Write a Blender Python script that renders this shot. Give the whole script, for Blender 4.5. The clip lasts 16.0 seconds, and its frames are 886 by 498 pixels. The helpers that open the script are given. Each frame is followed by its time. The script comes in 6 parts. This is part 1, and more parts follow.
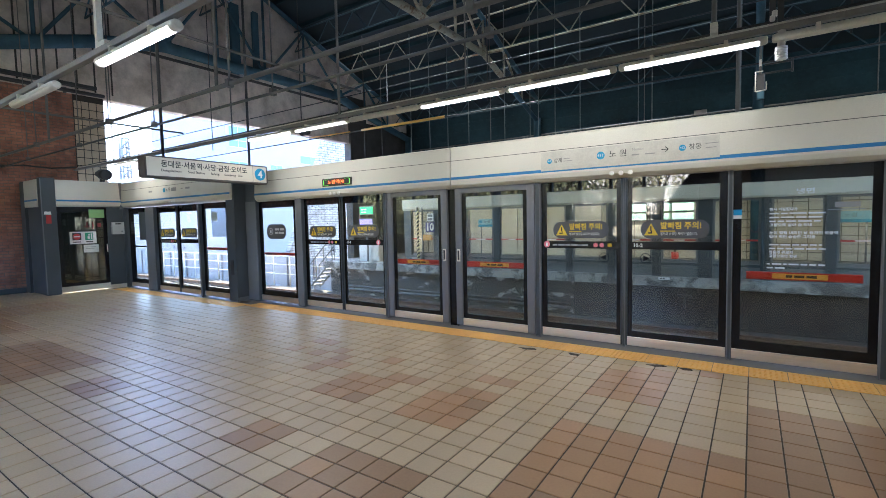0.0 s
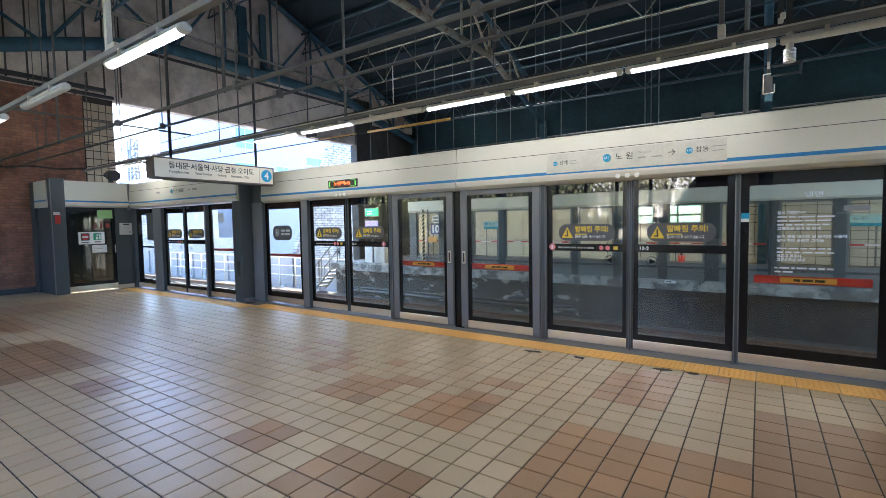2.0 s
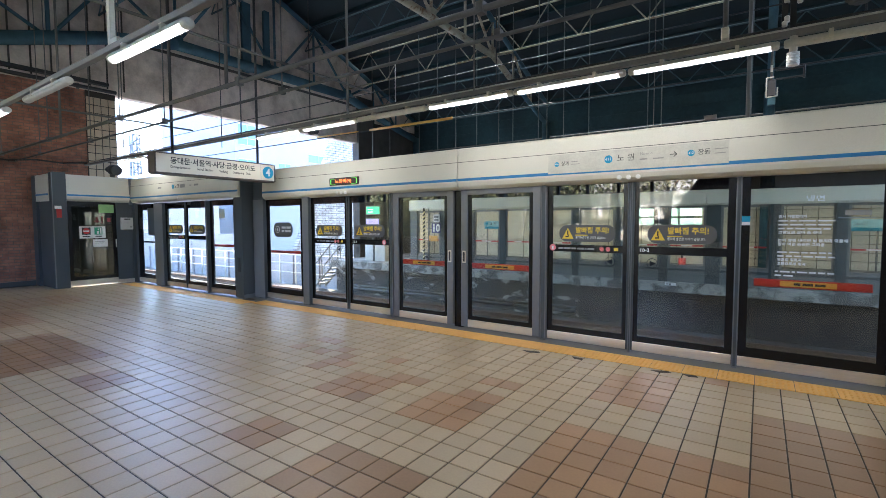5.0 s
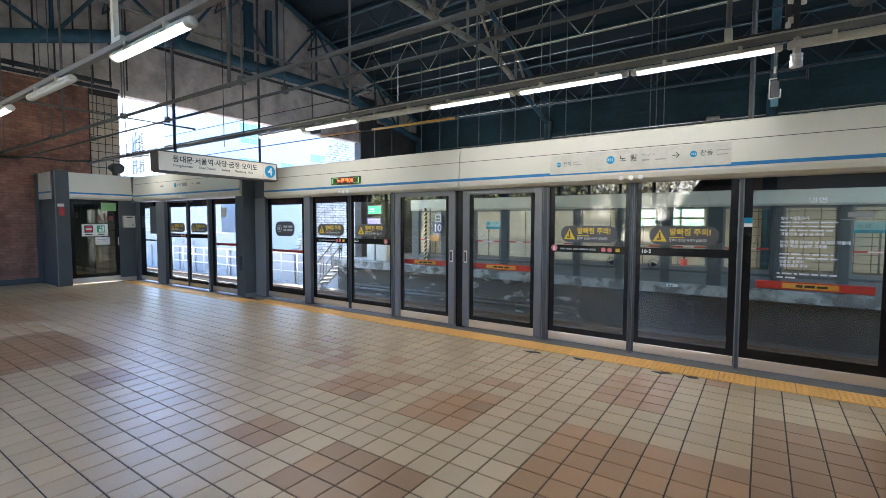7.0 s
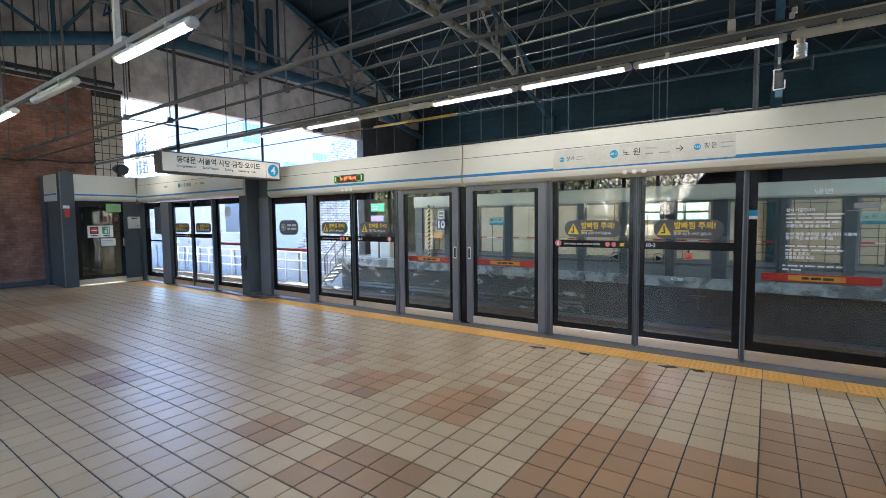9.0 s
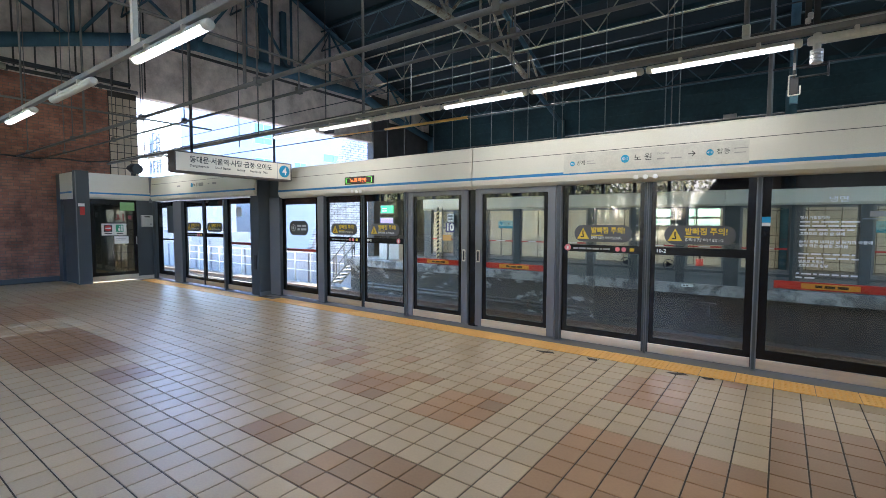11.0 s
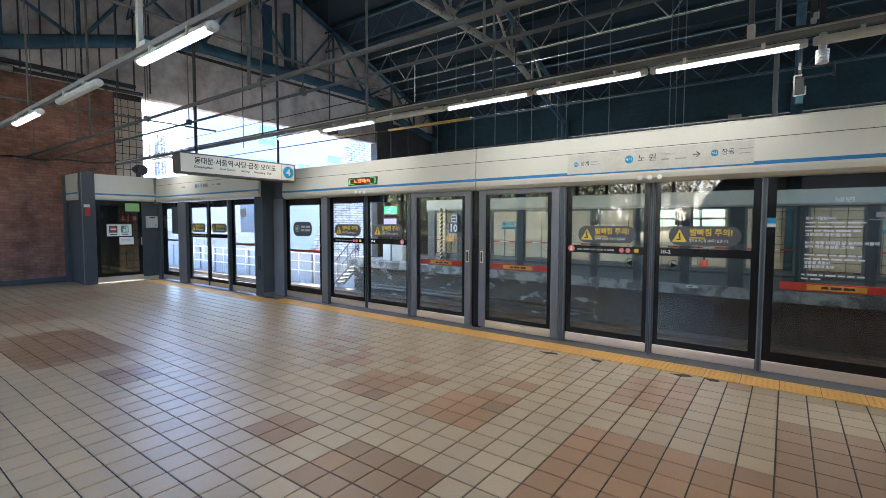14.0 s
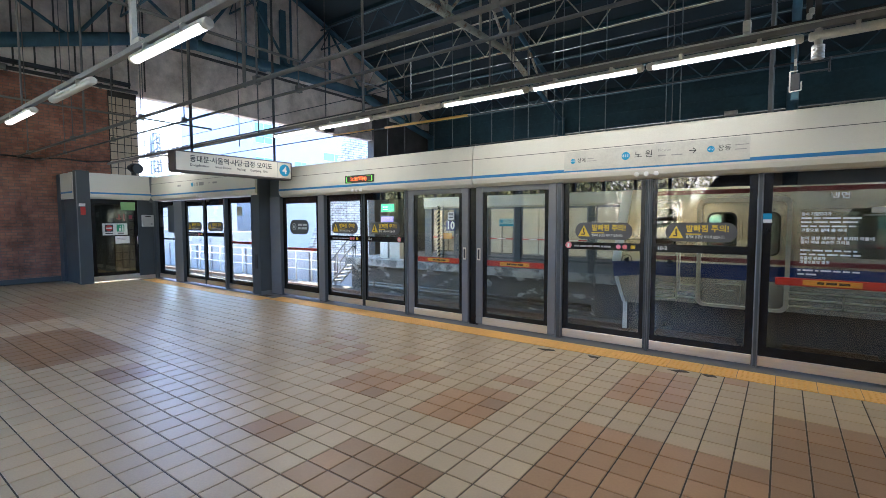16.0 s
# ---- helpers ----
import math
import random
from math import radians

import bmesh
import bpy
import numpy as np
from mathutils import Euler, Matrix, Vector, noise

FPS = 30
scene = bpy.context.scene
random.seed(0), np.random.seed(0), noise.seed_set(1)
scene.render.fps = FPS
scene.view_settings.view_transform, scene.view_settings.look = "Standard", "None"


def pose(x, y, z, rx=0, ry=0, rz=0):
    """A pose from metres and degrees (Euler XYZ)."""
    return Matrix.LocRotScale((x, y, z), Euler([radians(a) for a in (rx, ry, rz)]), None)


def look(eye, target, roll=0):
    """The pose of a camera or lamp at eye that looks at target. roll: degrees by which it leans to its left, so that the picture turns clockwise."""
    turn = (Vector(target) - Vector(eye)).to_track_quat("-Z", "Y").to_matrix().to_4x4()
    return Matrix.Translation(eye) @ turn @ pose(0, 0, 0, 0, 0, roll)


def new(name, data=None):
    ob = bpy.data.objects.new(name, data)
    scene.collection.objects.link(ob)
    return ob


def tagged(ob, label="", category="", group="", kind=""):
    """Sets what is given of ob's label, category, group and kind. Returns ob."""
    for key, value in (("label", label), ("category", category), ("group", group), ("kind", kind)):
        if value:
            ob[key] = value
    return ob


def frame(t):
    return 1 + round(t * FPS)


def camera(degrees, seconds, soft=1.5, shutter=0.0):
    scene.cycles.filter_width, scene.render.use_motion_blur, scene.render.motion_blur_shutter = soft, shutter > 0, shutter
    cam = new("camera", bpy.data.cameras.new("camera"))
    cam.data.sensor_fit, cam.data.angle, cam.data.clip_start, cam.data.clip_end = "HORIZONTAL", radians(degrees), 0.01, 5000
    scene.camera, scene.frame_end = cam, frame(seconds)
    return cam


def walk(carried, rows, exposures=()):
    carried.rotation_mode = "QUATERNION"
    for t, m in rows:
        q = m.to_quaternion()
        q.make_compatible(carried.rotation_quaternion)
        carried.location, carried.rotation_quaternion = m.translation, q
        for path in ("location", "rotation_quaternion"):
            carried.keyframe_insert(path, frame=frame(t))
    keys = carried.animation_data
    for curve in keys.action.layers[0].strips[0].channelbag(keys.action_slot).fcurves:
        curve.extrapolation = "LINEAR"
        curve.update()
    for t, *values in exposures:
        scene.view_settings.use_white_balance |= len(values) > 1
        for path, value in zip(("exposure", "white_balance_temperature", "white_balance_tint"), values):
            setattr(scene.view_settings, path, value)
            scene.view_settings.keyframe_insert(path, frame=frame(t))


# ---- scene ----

cam = camera(87.52, 16.0, soft=0.8)
PATH = [
    (0, (0.193, -5.802, 1.563), (-2.0263, -2.4828, 1.3232), -1.19),
    (0.5, (0.196, -5.800, 1.566), (-2.0346, -2.4878, 1.3309), -1.25),
    (1, (0.194, -5.803, 1.565), (-2.0611, -2.5067, 1.3404), -1.24),
    (1.5, (0.197, -5.802, 1.564), (-2.0680, -2.5118, 1.3461), -1.09),
    (2, (0.194, -5.801, 1.563), (-2.0630, -2.5066, 1.3414), -0.94),
    (2.5, (0.196, -5.802, 1.561), (-2.0587, -2.5051, 1.3384), -0.80),
    (3, (0.195, -5.801, 1.563), (-2.0636, -2.5067, 1.3424), -0.68),
    (3.5, (0.200, -5.798, 1.562), (-2.0569, -2.5028, 1.3372), -0.30),
    (4, (0.199, -5.798, 1.564), (-2.0621, -2.5059, 1.3378), -0.29),
    (6.5, (0.197, -5.799, 1.561), (-2.0693, -2.5106, 1.3263), 0.16),
    (7, (0.197, -5.800, 1.562), (-2.0744, -2.5156, 1.3317), 0.16),
    (7.5, (0.200, -5.799, 1.561), (-2.0736, -2.5156, 1.3261), -0.06),
    (8, (0.197, -5.801, 1.561), (-2.0838, -2.5239, 1.3138), -0.45),
    (8.5, (0.197, -5.799, 1.564), (-2.0948, -2.5313, 1.3011), -0.78),
    (9, (0.196, -5.804, 1.560), (-2.1003, -2.5383, 1.3020), -0.61),
    (11.5, (0.195, -5.811, 1.560), (-2.1787, -2.5998, 1.3324), 0.30),
    (12, (0.193, -5.812, 1.559), (-2.1914, -2.6086, 1.3375), 0.37),
    (12.5, (0.193, -5.813, 1.558), (-2.1899, -2.6081, 1.3324), 0.35),
    (13, (0.194, -5.810, 1.560), (-2.1824, -2.6014, 1.3187), 0.29),
    (13.5, (0.194, -5.810, 1.559), (-2.1812, -2.6005, 1.3187), 0.21),
    (14, (0.194, -5.810, 1.560), (-2.1869, -2.6038, 1.3323), 0.16),
    (14.5, (0.194, -5.810, 1.561), (-2.1869, -2.6045, 1.3331), 0.14),
    (15, (0.195, -5.809, 1.559), (-2.1858, -2.6036, 1.3225), 0.06),
    (15.5, (0.194, -5.811, 1.558), (-2.1776, -2.5994, 1.3088), 0.04),
    (16, (0.194, -5.805, 1.559), (-2.1680, -2.5865, 1.3095), -0.11),
]
walk(cam, [(t, look(eye, target, roll)) for t, eye, target, roll in PATH], exposures=[(0, 4.42, 5380, 14), (16, 4.42, 5380, 14)])

# ---------------------------------------------------------------- light
world = bpy.data.worlds.new("world")
scene.world = world
world.use_nodes = True
wn = world.node_tree.nodes
sky = wn.new("ShaderNodeTexSky")
sky.sky_type, sky.sun_disc = "NISHITA", False
sky.air_density, sky.dust_density, sky.ozone_density = 1.0, 1.6, 3.0
sky.sun_elevation, sky.sun_rotation = radians(45), radians(-17)
wn["Background"].inputs["Strength"].default_value = 0.15
world.node_tree.links.new(sky.outputs[0], wn["Background"].inputs[0])
sun = new("sun", bpy.data.lights.new("sun", "SUN"))
sun.data.energy, sun.data.angle, sun.data.color = 2.6, radians(0.5), (1.0, 0.9, 0.74)
sun.matrix_world = look((-3, 9.5, 10), (0, 0, 0))

# ---------------------------------------------------------------- materials
def material(name):
    m = bpy.data.materials.new(name)
    m.use_nodes = True
    nt = m.node_tree
    return m, nt, nt.nodes["Principled BSDF"]


def surface(name, colour, colour2=None, rough=0.5, metal=0.0, scale=6.0, fine=60.0, bump=0.15, spread=0.5, rough2=None, stretch=(1, 1, 1), pieces=0.0, spec=0.5, mid=0.5):
    """A mixed material: two tones in large stains, fine grain in value, roughness and relief. pieces: how much single pieces differ."""
    m, nt, b = material(name)
    N, L = nt.nodes, nt.links
    colour2 = colour2 or tuple(c * 0.75 for c in colour)
    co = N.new("ShaderNodeTexCoord")
    mp = N.new("ShaderNodeMapping")
    mp.inputs["Scale"].default_value = stretch
    geo = N.new("ShaderNodeNewGeometry")
    L.new(geo.outputs["Position"] if name.startswith("w_") else co.outputs["Object"], mp.inputs[0])
    big = N.new("ShaderNodeTexNoise")
    big.inputs["Scale"].default_value, big.inputs["Detail"].default_value, big.inputs["Roughness"].default_value = scale, 6, 0.65
    L.new(mp.outputs[0], big.inputs["Vector"])
    ramp = N.new("ShaderNodeValToRGB")
    ramp.color_ramp.elements[0].position, ramp.color_ramp.elements[1].position = mid - spread / 2, mid + spread / 2
    ramp.color_ramp.elements[0].color, ramp.color_ramp.elements[1].color = (*colour2, 1), (*colour, 1)
    L.new(big.outputs["Fac"], ramp.inputs[0])
    small = N.new("ShaderNodeTexNoise")
    small.inputs["Scale"].default_value, small.inputs["Detail"].default_value = fine, 4
    L.new(mp.outputs[0], small.inputs["Vector"])
    hsv = N.new("ShaderNodeHueSaturation")
    L.new(ramp.outputs[0], hsv.inputs["Color"])
    val = N.new("ShaderNodeMapRange")
    val.inputs["To Min"].default_value, val.inputs["To Max"].default_value = 0.86, 1.14
    L.new(small.outputs["Fac"], val.inputs["Value"])
    if pieces:
        info, add, rnd = N.new("ShaderNodeObjectInfo"), N.new("ShaderNodeMath"), N.new("ShaderNodeMapRange")
        fr = N.new("ShaderNodeMath")
        fr.operation = "FRACT"
        L.new(info.outputs["Random"], add.inputs[0])
        L.new(geo.outputs["Random Per Island"], add.inputs[1])
        L.new(add.outputs[0], fr.inputs[0])
        rnd.inputs["To Min"].default_value, rnd.inputs["To Max"].default_value = 1 - pieces, 1 + pieces
        L.new(fr.outputs[0], rnd.inputs["Value"])
        mul = N.new("ShaderNodeMath")
        mul.operation = "MULTIPLY"
        L.new(rnd.outputs[0], mul.inputs[0])
        L.new(val.outputs[0], mul.inputs[1])
        L.new(mul.outputs[0], hsv.inputs["Value"])
    else:
        L.new(val.outputs[0], hsv.inputs["Value"])
    L.new(hsv.outputs[0], b.inputs["Base Color"])
    rr = N.new("ShaderNodeMapRange")
    rr.inputs["To Min"].default_value, rr.inputs["To Max"].default_value = rough, rough2 if rough2 is not None else min(1, rough * 1.4)
    L.new(big.outputs["Fac"], rr.inputs["Value"])
    L.new(rr.outputs[0], b.inputs["Roughness"])
    b.inputs["Metallic"].default_value = metal
    b.inputs["Specular IOR Level"].default_value = spec
    if bump:
        bp = N.new("ShaderNodeBump")
        bp.inputs["Strength"].default_value, bp.inputs["Distance"].default_value = bump, 0.004
        L.new(small.outputs["Fac"], bp.inputs["Height"])
        L.new(bp.outputs[0], b.inputs["Normal"])
    return m


def glow(name, colour, strength):
    m, nt, b = material(name)
    b.inputs["Base Color"].default_value = (*colour, 1)
    b.inputs["Emission Color"].default_value = (*colour, 1)
    b.inputs["Emission Strength"].default_value = strength
    b.inputs["Roughness"].default_value = 0.4
    return m


def glass(name, tint, base=0.075, rough=0.0):
    m, nt, b = material(name)
    N, L = nt.nodes, nt.links
    N.remove(b)
    tr, gl, mix, lw = N.new("ShaderNodeBsdfTransparent"), N.new("ShaderNodeBsdfGlossy"), N.new("ShaderNodeMixShader"), N.new("ShaderNodeLayerWeight")
    lw.inputs["Blend"].default_value = 0.5
    po, fr = N.new("ShaderNodeMath"), N.new("ShaderNodeMath")
    po.operation, fr.operation = "POWER", "MULTIPLY_ADD"
    po.inputs[1].default_value, fr.inputs[1].default_value, fr.inputs[2].default_value = 5.0, 1 - base, base
    L.new(lw.outputs["Facing"], po.inputs[0])
    L.new(po.outputs[0], fr.inputs[0])
    tr.inputs[0].default_value = (*tint, 1)
    gl.inputs["Roughness"].default_value = rough
    L.new(fr.outputs[0], mix.inputs[0])
    L.new(tr.outputs[0], mix.inputs[1])
    L.new(gl.outputs[0], mix.inputs[2])
    L.new(mix.outputs[0], N["Material Output"].inputs[0])
    return m


def brick_material(name, c1, c2, mortar, bw, bh, axis="yz"):
    m, nt, b = material(name)
    N, L = nt.nodes, nt.links
    geo, sep, comb = N.new("ShaderNodeNewGeometry"), N.new("ShaderNodeSeparateXYZ"), N.new("ShaderNodeCombineXYZ")
    L.new(geo.outputs["Position"], sep.inputs[0])
    L.new(sep.outputs["XYZ".index(axis[0].upper())], comb.inputs[0])
    L.new(sep.outputs["XYZ".index(axis[1].upper())], comb.inputs[1])
    br = N.new("ShaderNodeTexBrick")
    br.inputs["Scale"].default_value = 1.0
    br.inputs["Brick Width"].default_value, br.inputs["Row Height"].default_value = bw, bh
    br.inputs["Mortar Size"].default_value = bh * 0.09
    br.inputs["Color1"].default_value, br.inputs["Color2"].default_value, br.inputs["Mortar"].default_value = (*c1, 1), (*c2, 1), (*mortar, 1)
    L.new(comb.outputs[0], br.inputs["Vector"])
    no = N.new("ShaderNodeTexNoise")
    no.inputs["Scale"].default_value, no.inputs["Detail"].default_value, no.inputs["Roughness"].default_value = 1.7, 9, 0.72
    L.new(geo.outputs["Position"], no.inputs["Vector"])
    hsv, mr = N.new("ShaderNodeHueSaturation"), N.new("ShaderNodeMapRange")
    mr.inputs["From Min"].default_value, mr.inputs["From Max"].default_value = 0.3, 0.7
    mr.inputs["To Min"].default_value, mr.inputs["To Max"].default_value = 0.4, 1.55
    L.new(no.outputs["Fac"], mr.inputs["Value"])
    L.new(mr.outputs[0], hsv.inputs["Value"])
    L.new(br.outputs["Color"], hsv.inputs["Color"])
    L.new(hsv.outputs[0], b.inputs["Base Color"])
    bp = N.new("ShaderNodeBump")
    bp.inputs["Strength"].default_value, bp.inputs["Distance"].default_value, bp.invert = 0.6, 0.01, True
    L.new(br.outputs["Fac"], bp.inputs["Height"])
    L.new(bp.outputs[0], b.inputs["Normal"])
    b.inputs["Roughness"].default_value = 0.75
    return m


M = {}
M["grout"] = surface("w_grout", (0.06, 0.05, 0.038), rough=0.8, scale=3)
M["tile_grey"] = surface("w_tile_grey", (0.46, 0.345, 0.2), (0.4, 0.297, 0.17), rough=0.34, rough2=0.44, scale=0.9, fine=70, bump=0.05, pieces=0.08, spec=0.72, spread=0.9)
M["tile_tan"] = surface("w_tile_tan", (0.38, 0.222, 0.107), (0.33, 0.187, 0.09), rough=0.26, rough2=0.36, scale=1.2, fine=55, bump=0.07, pieces=0.09, spec=0.5, spread=0.9)
M["tile_brown"] = surface("w_tile_brown", (0.295, 0.178, 0.092), (0.255, 0.151, 0.078), rough=0.26, rough2=0.36, scale=1.2, fine=55, bump=0.07, pieces=0.09, spec=0.5, spread=0.9)
M["yellow"] = surface("w_yellow_tactile", (0.86, 0.48, 0.11), (0.74, 0.4, 0.09), rough=0.45, scale=3, fine=40, pieces=0.06)
M["sill"] = surface("w_sill_concrete", (0.17, 0.16, 0.145), (0.11, 0.105, 0.095), rough=0.55, scale=4)
M["concrete"] = surface("w_concrete", (0.76, 0.67, 0.58), (0.4, 0.335, 0.28), rough=0.85, scale=1.1, fine=18, bump=0.3, spread=0.26, mid=0.47)
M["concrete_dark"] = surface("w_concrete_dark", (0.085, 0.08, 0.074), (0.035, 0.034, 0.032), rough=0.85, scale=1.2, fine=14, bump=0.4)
M["slab_worn"] = surface("w_slab_worn", (0.33, 0.32, 0.3), (0.11, 0.105, 0.097), rough=0.8, scale=2.6, fine=12, bump=0.5, spread=0.12)
M["wall_patchy"] = surface("w_wall_patchy", (0.27, 0.26, 0.245), (0.05, 0.046, 0.041), rough=0.85, scale=2.6, fine=16, bump=0.5, spread=0.05, mid=0.585, stretch=(0.6, 1, 1.3))
M["ballast"] = surface("w_ballast", (0.075, 0.068, 0.06), (0.028, 0.025, 0.023), rough=0.95, scale=9, fine=30, bump=1.0)
# Near-black colour that carries the shade under the opposite platform.
M["shade_wall"] = surface("w_shade_wall", (0.045, 0.04, 0.034), (0.02, 0.018, 0.016), rough=0.9, scale=2.2, fine=14, bump=0.4, spread=0.3)
M["pipe_grey"] = surface("w_pipe_grey", (0.11, 0.105, 0.1), (0.055, 0.052, 0.05), rough=0.6, scale=5)
M["rust"] = surface("w_rail_steel", (0.16, 0.09, 0.055), (0.08, 0.05, 0.035), rough=0.6, metal=0.5, scale=4)
M["brick"] = brick_material("brick_red", (0.32, 0.145, 0.09), (0.23, 0.1, 0.064), (0.15, 0.11, 0.085), 0.21, 0.075)
M["white_brick"] = brick_material("white_brick", (0.35, 0.345, 0.38), (0.3, 0.296, 0.325), (0.07, 0.072, 0.085), 0.42, 0.14)
M["beige_tile"] = surface("w_beige_tile", (0.48, 0.4, 0.29), (0.38, 0.31, 0.22), rough=0.35, scale=2, pieces=0.1)
M["tile_joint"] = surface("w_tile_joint", (0.05, 0.045, 0.04), rough=0.9)
M["cladding"] = surface("w_cladding", (0.028, 0.062, 0.078), (0.018, 0.03, 0.036), spec=0.15, rough=0.8, scale=0.5, fine=8)
M["joist_blue"] = surface("w_joist_blue", (0.085, 0.125, 0.14), (0.045, 0.072, 0.09), spec=0.04, rough=0.85, scale=2.5, fine=30)
M["joist_pale"] = surface("w_joist_pale", (0.2, 0.225, 0.215), (0.1, 0.13, 0.135), spec=0.08, rough=0.85, scale=2.5, fine=30)
M["steel_worn"] = surface("w_steel_worn", (0.36, 0.35, 0.27), (0.19, 0.12, 0.075), spec=0.08, rough=0.85, scale=5, fine=25, spread=0.14, mid=0.42)
M["window_tint"] = glass("tinted_window_glass", (0.3, 0.42, 0.45), 0.04)
M["border_gloss"] = surface("w_border_gloss", (0.01, 0.01, 0.011), rough=0.02, rough2=0.02, bump=0.0, spec=1.0)
M["roof"] = surface("w_roof_deck", (0.016, 0.032, 0.041), (0.009, 0.019, 0.026), rough=0.7, scale=0.7, fine=10)
M["steel_blue"] = surface("w_steel_blue", (0.07, 0.145, 0.19), (0.035, 0.075, 0.1), spec=0.25, rough=0.7, scale=2.5, fine=30)
M["steel_grey"] = surface("w_steel_grey", (0.17, 0.17, 0.16), (0.1, 0.1, 0.095), spec=0.3, rough=0.6, scale=3)
M["black_pipe"] = surface("w_black_pipe", (0.035, 0.037, 0.04), rough=0.5)
M["header_white"] = surface("w_header_enamel", (0.6, 0.59, 0.51), (0.55, 0.54, 0.465), rough=0.3, scale=1.2, fine=120, bump=0.02)
M["groove"] = surface("w_groove", (0.09, 0.09, 0.085), rough=0.7)
M["stripe_blue"] = surface("w_stripe_blue", (0.03, 0.2, 0.48), rough=0.35, bump=0.02)
M["frame_grey"] = surface("w_frame_grey", (0.17, 0.175, 0.18), (0.145, 0.15, 0.155), rough=0.4, metal=0.2, scale=2, fine=200, bump=0.03)
M["frame_dark"] = surface("w_frame_dark", (0.055, 0.066, 0.072), (0.045, 0.055, 0.06), rough=0.42, scale=2, fine=150, bump=0.03)
M["frit"] = surface("w_black_border", (0.008, 0.008, 0.009), rough=0.2, bump=0.0, spec=0.3)
M["stainless"] = surface("w_stainless", (0.8, 0.74, 0.62), (0.62, 0.57, 0.48), rough=0.3, metal=0.88, scale=2, fine=40, bump=0.04, stretch=(0.3, 1, 8))
M["glass"] = glass("pane_glass", (0.94, 0.92, 0.82), 0.055)
M["gate_glass"] = glass("smoked_gate_glass", (0.36, 0.38, 0.35), 0.05)
M["glass_far"] = glass("far_pane_glass", (0.92, 0.91, 0.87), 0.05)
M["sticker"] = surface("w_sticker_grey", (0.085, 0.085, 0.085), rough=0.4, bump=0.0)
M["sticker_yellow"] = surface("w_sticker_yellow", (0.75, 0.52, 0.03), rough=0.4, bump=0.0)
M["white"] = surface("w_white_print", (0.8, 0.8, 0.78), rough=0.4, bump=0.0)
M["print_pale"] = surface("w_pale_print", (0.6, 0.6, 0.58), rough=0.4, bump=0.0)
M["black"] = surface("w_black_print", (0.02, 0.02, 0.02), rough=0.4, bump=0.0)
M["grey_print"] = surface("w_grey_print", (0.3, 0.3, 0.29), rough=0.4, bump=0.0)
M["sign_blue"] = surface("w_sign_blue", (0.02, 0.3, 0.55), rough=0.35, bump=0.0)
M["sign_pale"] = surface("w_sign_pale_blue", (0.3, 0.55, 0.72), rough=0.35, bump=0.0)
M["stripe_pale"] = surface("w_stripe_pale", (0.6, 0.55, 0.32), rough=0.4, bump=0.0)
M["red"] = surface("w_red_paint", (0.5, 0.03, 0.025), rough=0.4, bump=0.02)
M["navy"] = surface("w_navy_board", (0.05, 0.045, 0.16), rough=0.4, bump=0.0)
M["pink"] = surface("w_pink_sticker", (0.75, 0.2, 0.22), rough=0.4, bump=0.0)
M["amber"] = surface("w_amber_sign", (0.75, 0.38, 0.06), rough=0.4, bump=0.0)
M["green_sign"] = glow("green_sign_glow", (0.015, 0.55, 0.17), 0.05)
M["green_print"] = surface("w_green_print", (0.03, 0.3, 0.16), rough=0.4, bump=0.0)
M["purple_glow"] = glow("purple_display_glow", (0.36, 0.26, 0.85), 0.028)
M["green_paper"] = surface("w_green_paper", (0.3, 0.55, 0.22), rough=0.5, bump=0.0)
M["lamp_body"] = surface("w_lamp_body", (0.72, 0.69, 0.6), rough=0.35, bump=0.02)
M["lamp_off"] = surface("w_lamp_diffuser_off", (0.72, 0.69, 0.6), rough=0.3, bump=0.0)
M["tube"] = glow("tube_glow", (1.0, 0.91, 0.8), 0.6)
M["led_red"] = glow("led_red_glow", (1.0, 0.16, 0.03), 0.22)
M["led_green"] = glow("led_green_glow", (0.2, 0.8, 0.1), 0.045)
# Faint glow put into the sign board for lamplight it doesn't catch.
M["sign_glow"] = glow("sign_glow_board", (0.6, 0.55, 0.43), 0.004)
M["sign_side"] = surface("w_sign_side", (0.075, 0.062, 0.05), rough=0.5)
M["channel_grey"] = surface("w_channel_grey", (0.27, 0.255, 0.23), (0.16, 0.155, 0.15), rough=0.6, scale=3)
M["sign_face"] = surface("w_sign_face", (0.55, 0.545, 0.475), rough=0.4, bump=0.02)
M["train_steel"] = surface("train_steel", (0.88, 0.81, 0.68), (0.74, 0.68, 0.57), rough=0.22, metal=0.88, scale=1.5, fine=30, bump=0.05, stretch=(0.2, 1, 5))
M["train_blue"] = surface("train_blue", (0.012, 0.035, 0.16), rough=0.3, bump=0.02)
M["train_red"] = surface("train_red", (0.2, 0.02, 0.022), rough=0.35, bump=0.02)
M["train_white"] = surface("train_white", (0.88, 0.88, 0.86), rough=0.3, bump=0.02)
M["train_dark"] = surface("train_underframe", (0.03, 0.03, 0.03), rough=0.8)
M["train_glass"] = glass("train_glass", (0.62, 0.68, 0.66))
M["car_light"] = glow("car_light_glow", (1.0, 0.95, 0.88), 0.4)
M["train_inside"] = surface("train_inside", (0.35, 0.34, 0.32), rough=0.6)
M["facade"] = surface("w_facade", (0.225, 0.228, 0.268), (0.2, 0.204, 0.238), rough=0.6, scale=0.4, fine=8)
M["facade_white"] = surface("w_facade_white", (0.3, 0.295, 0.325), (0.25, 0.246, 0.275), rough=0.6, scale=0.4)
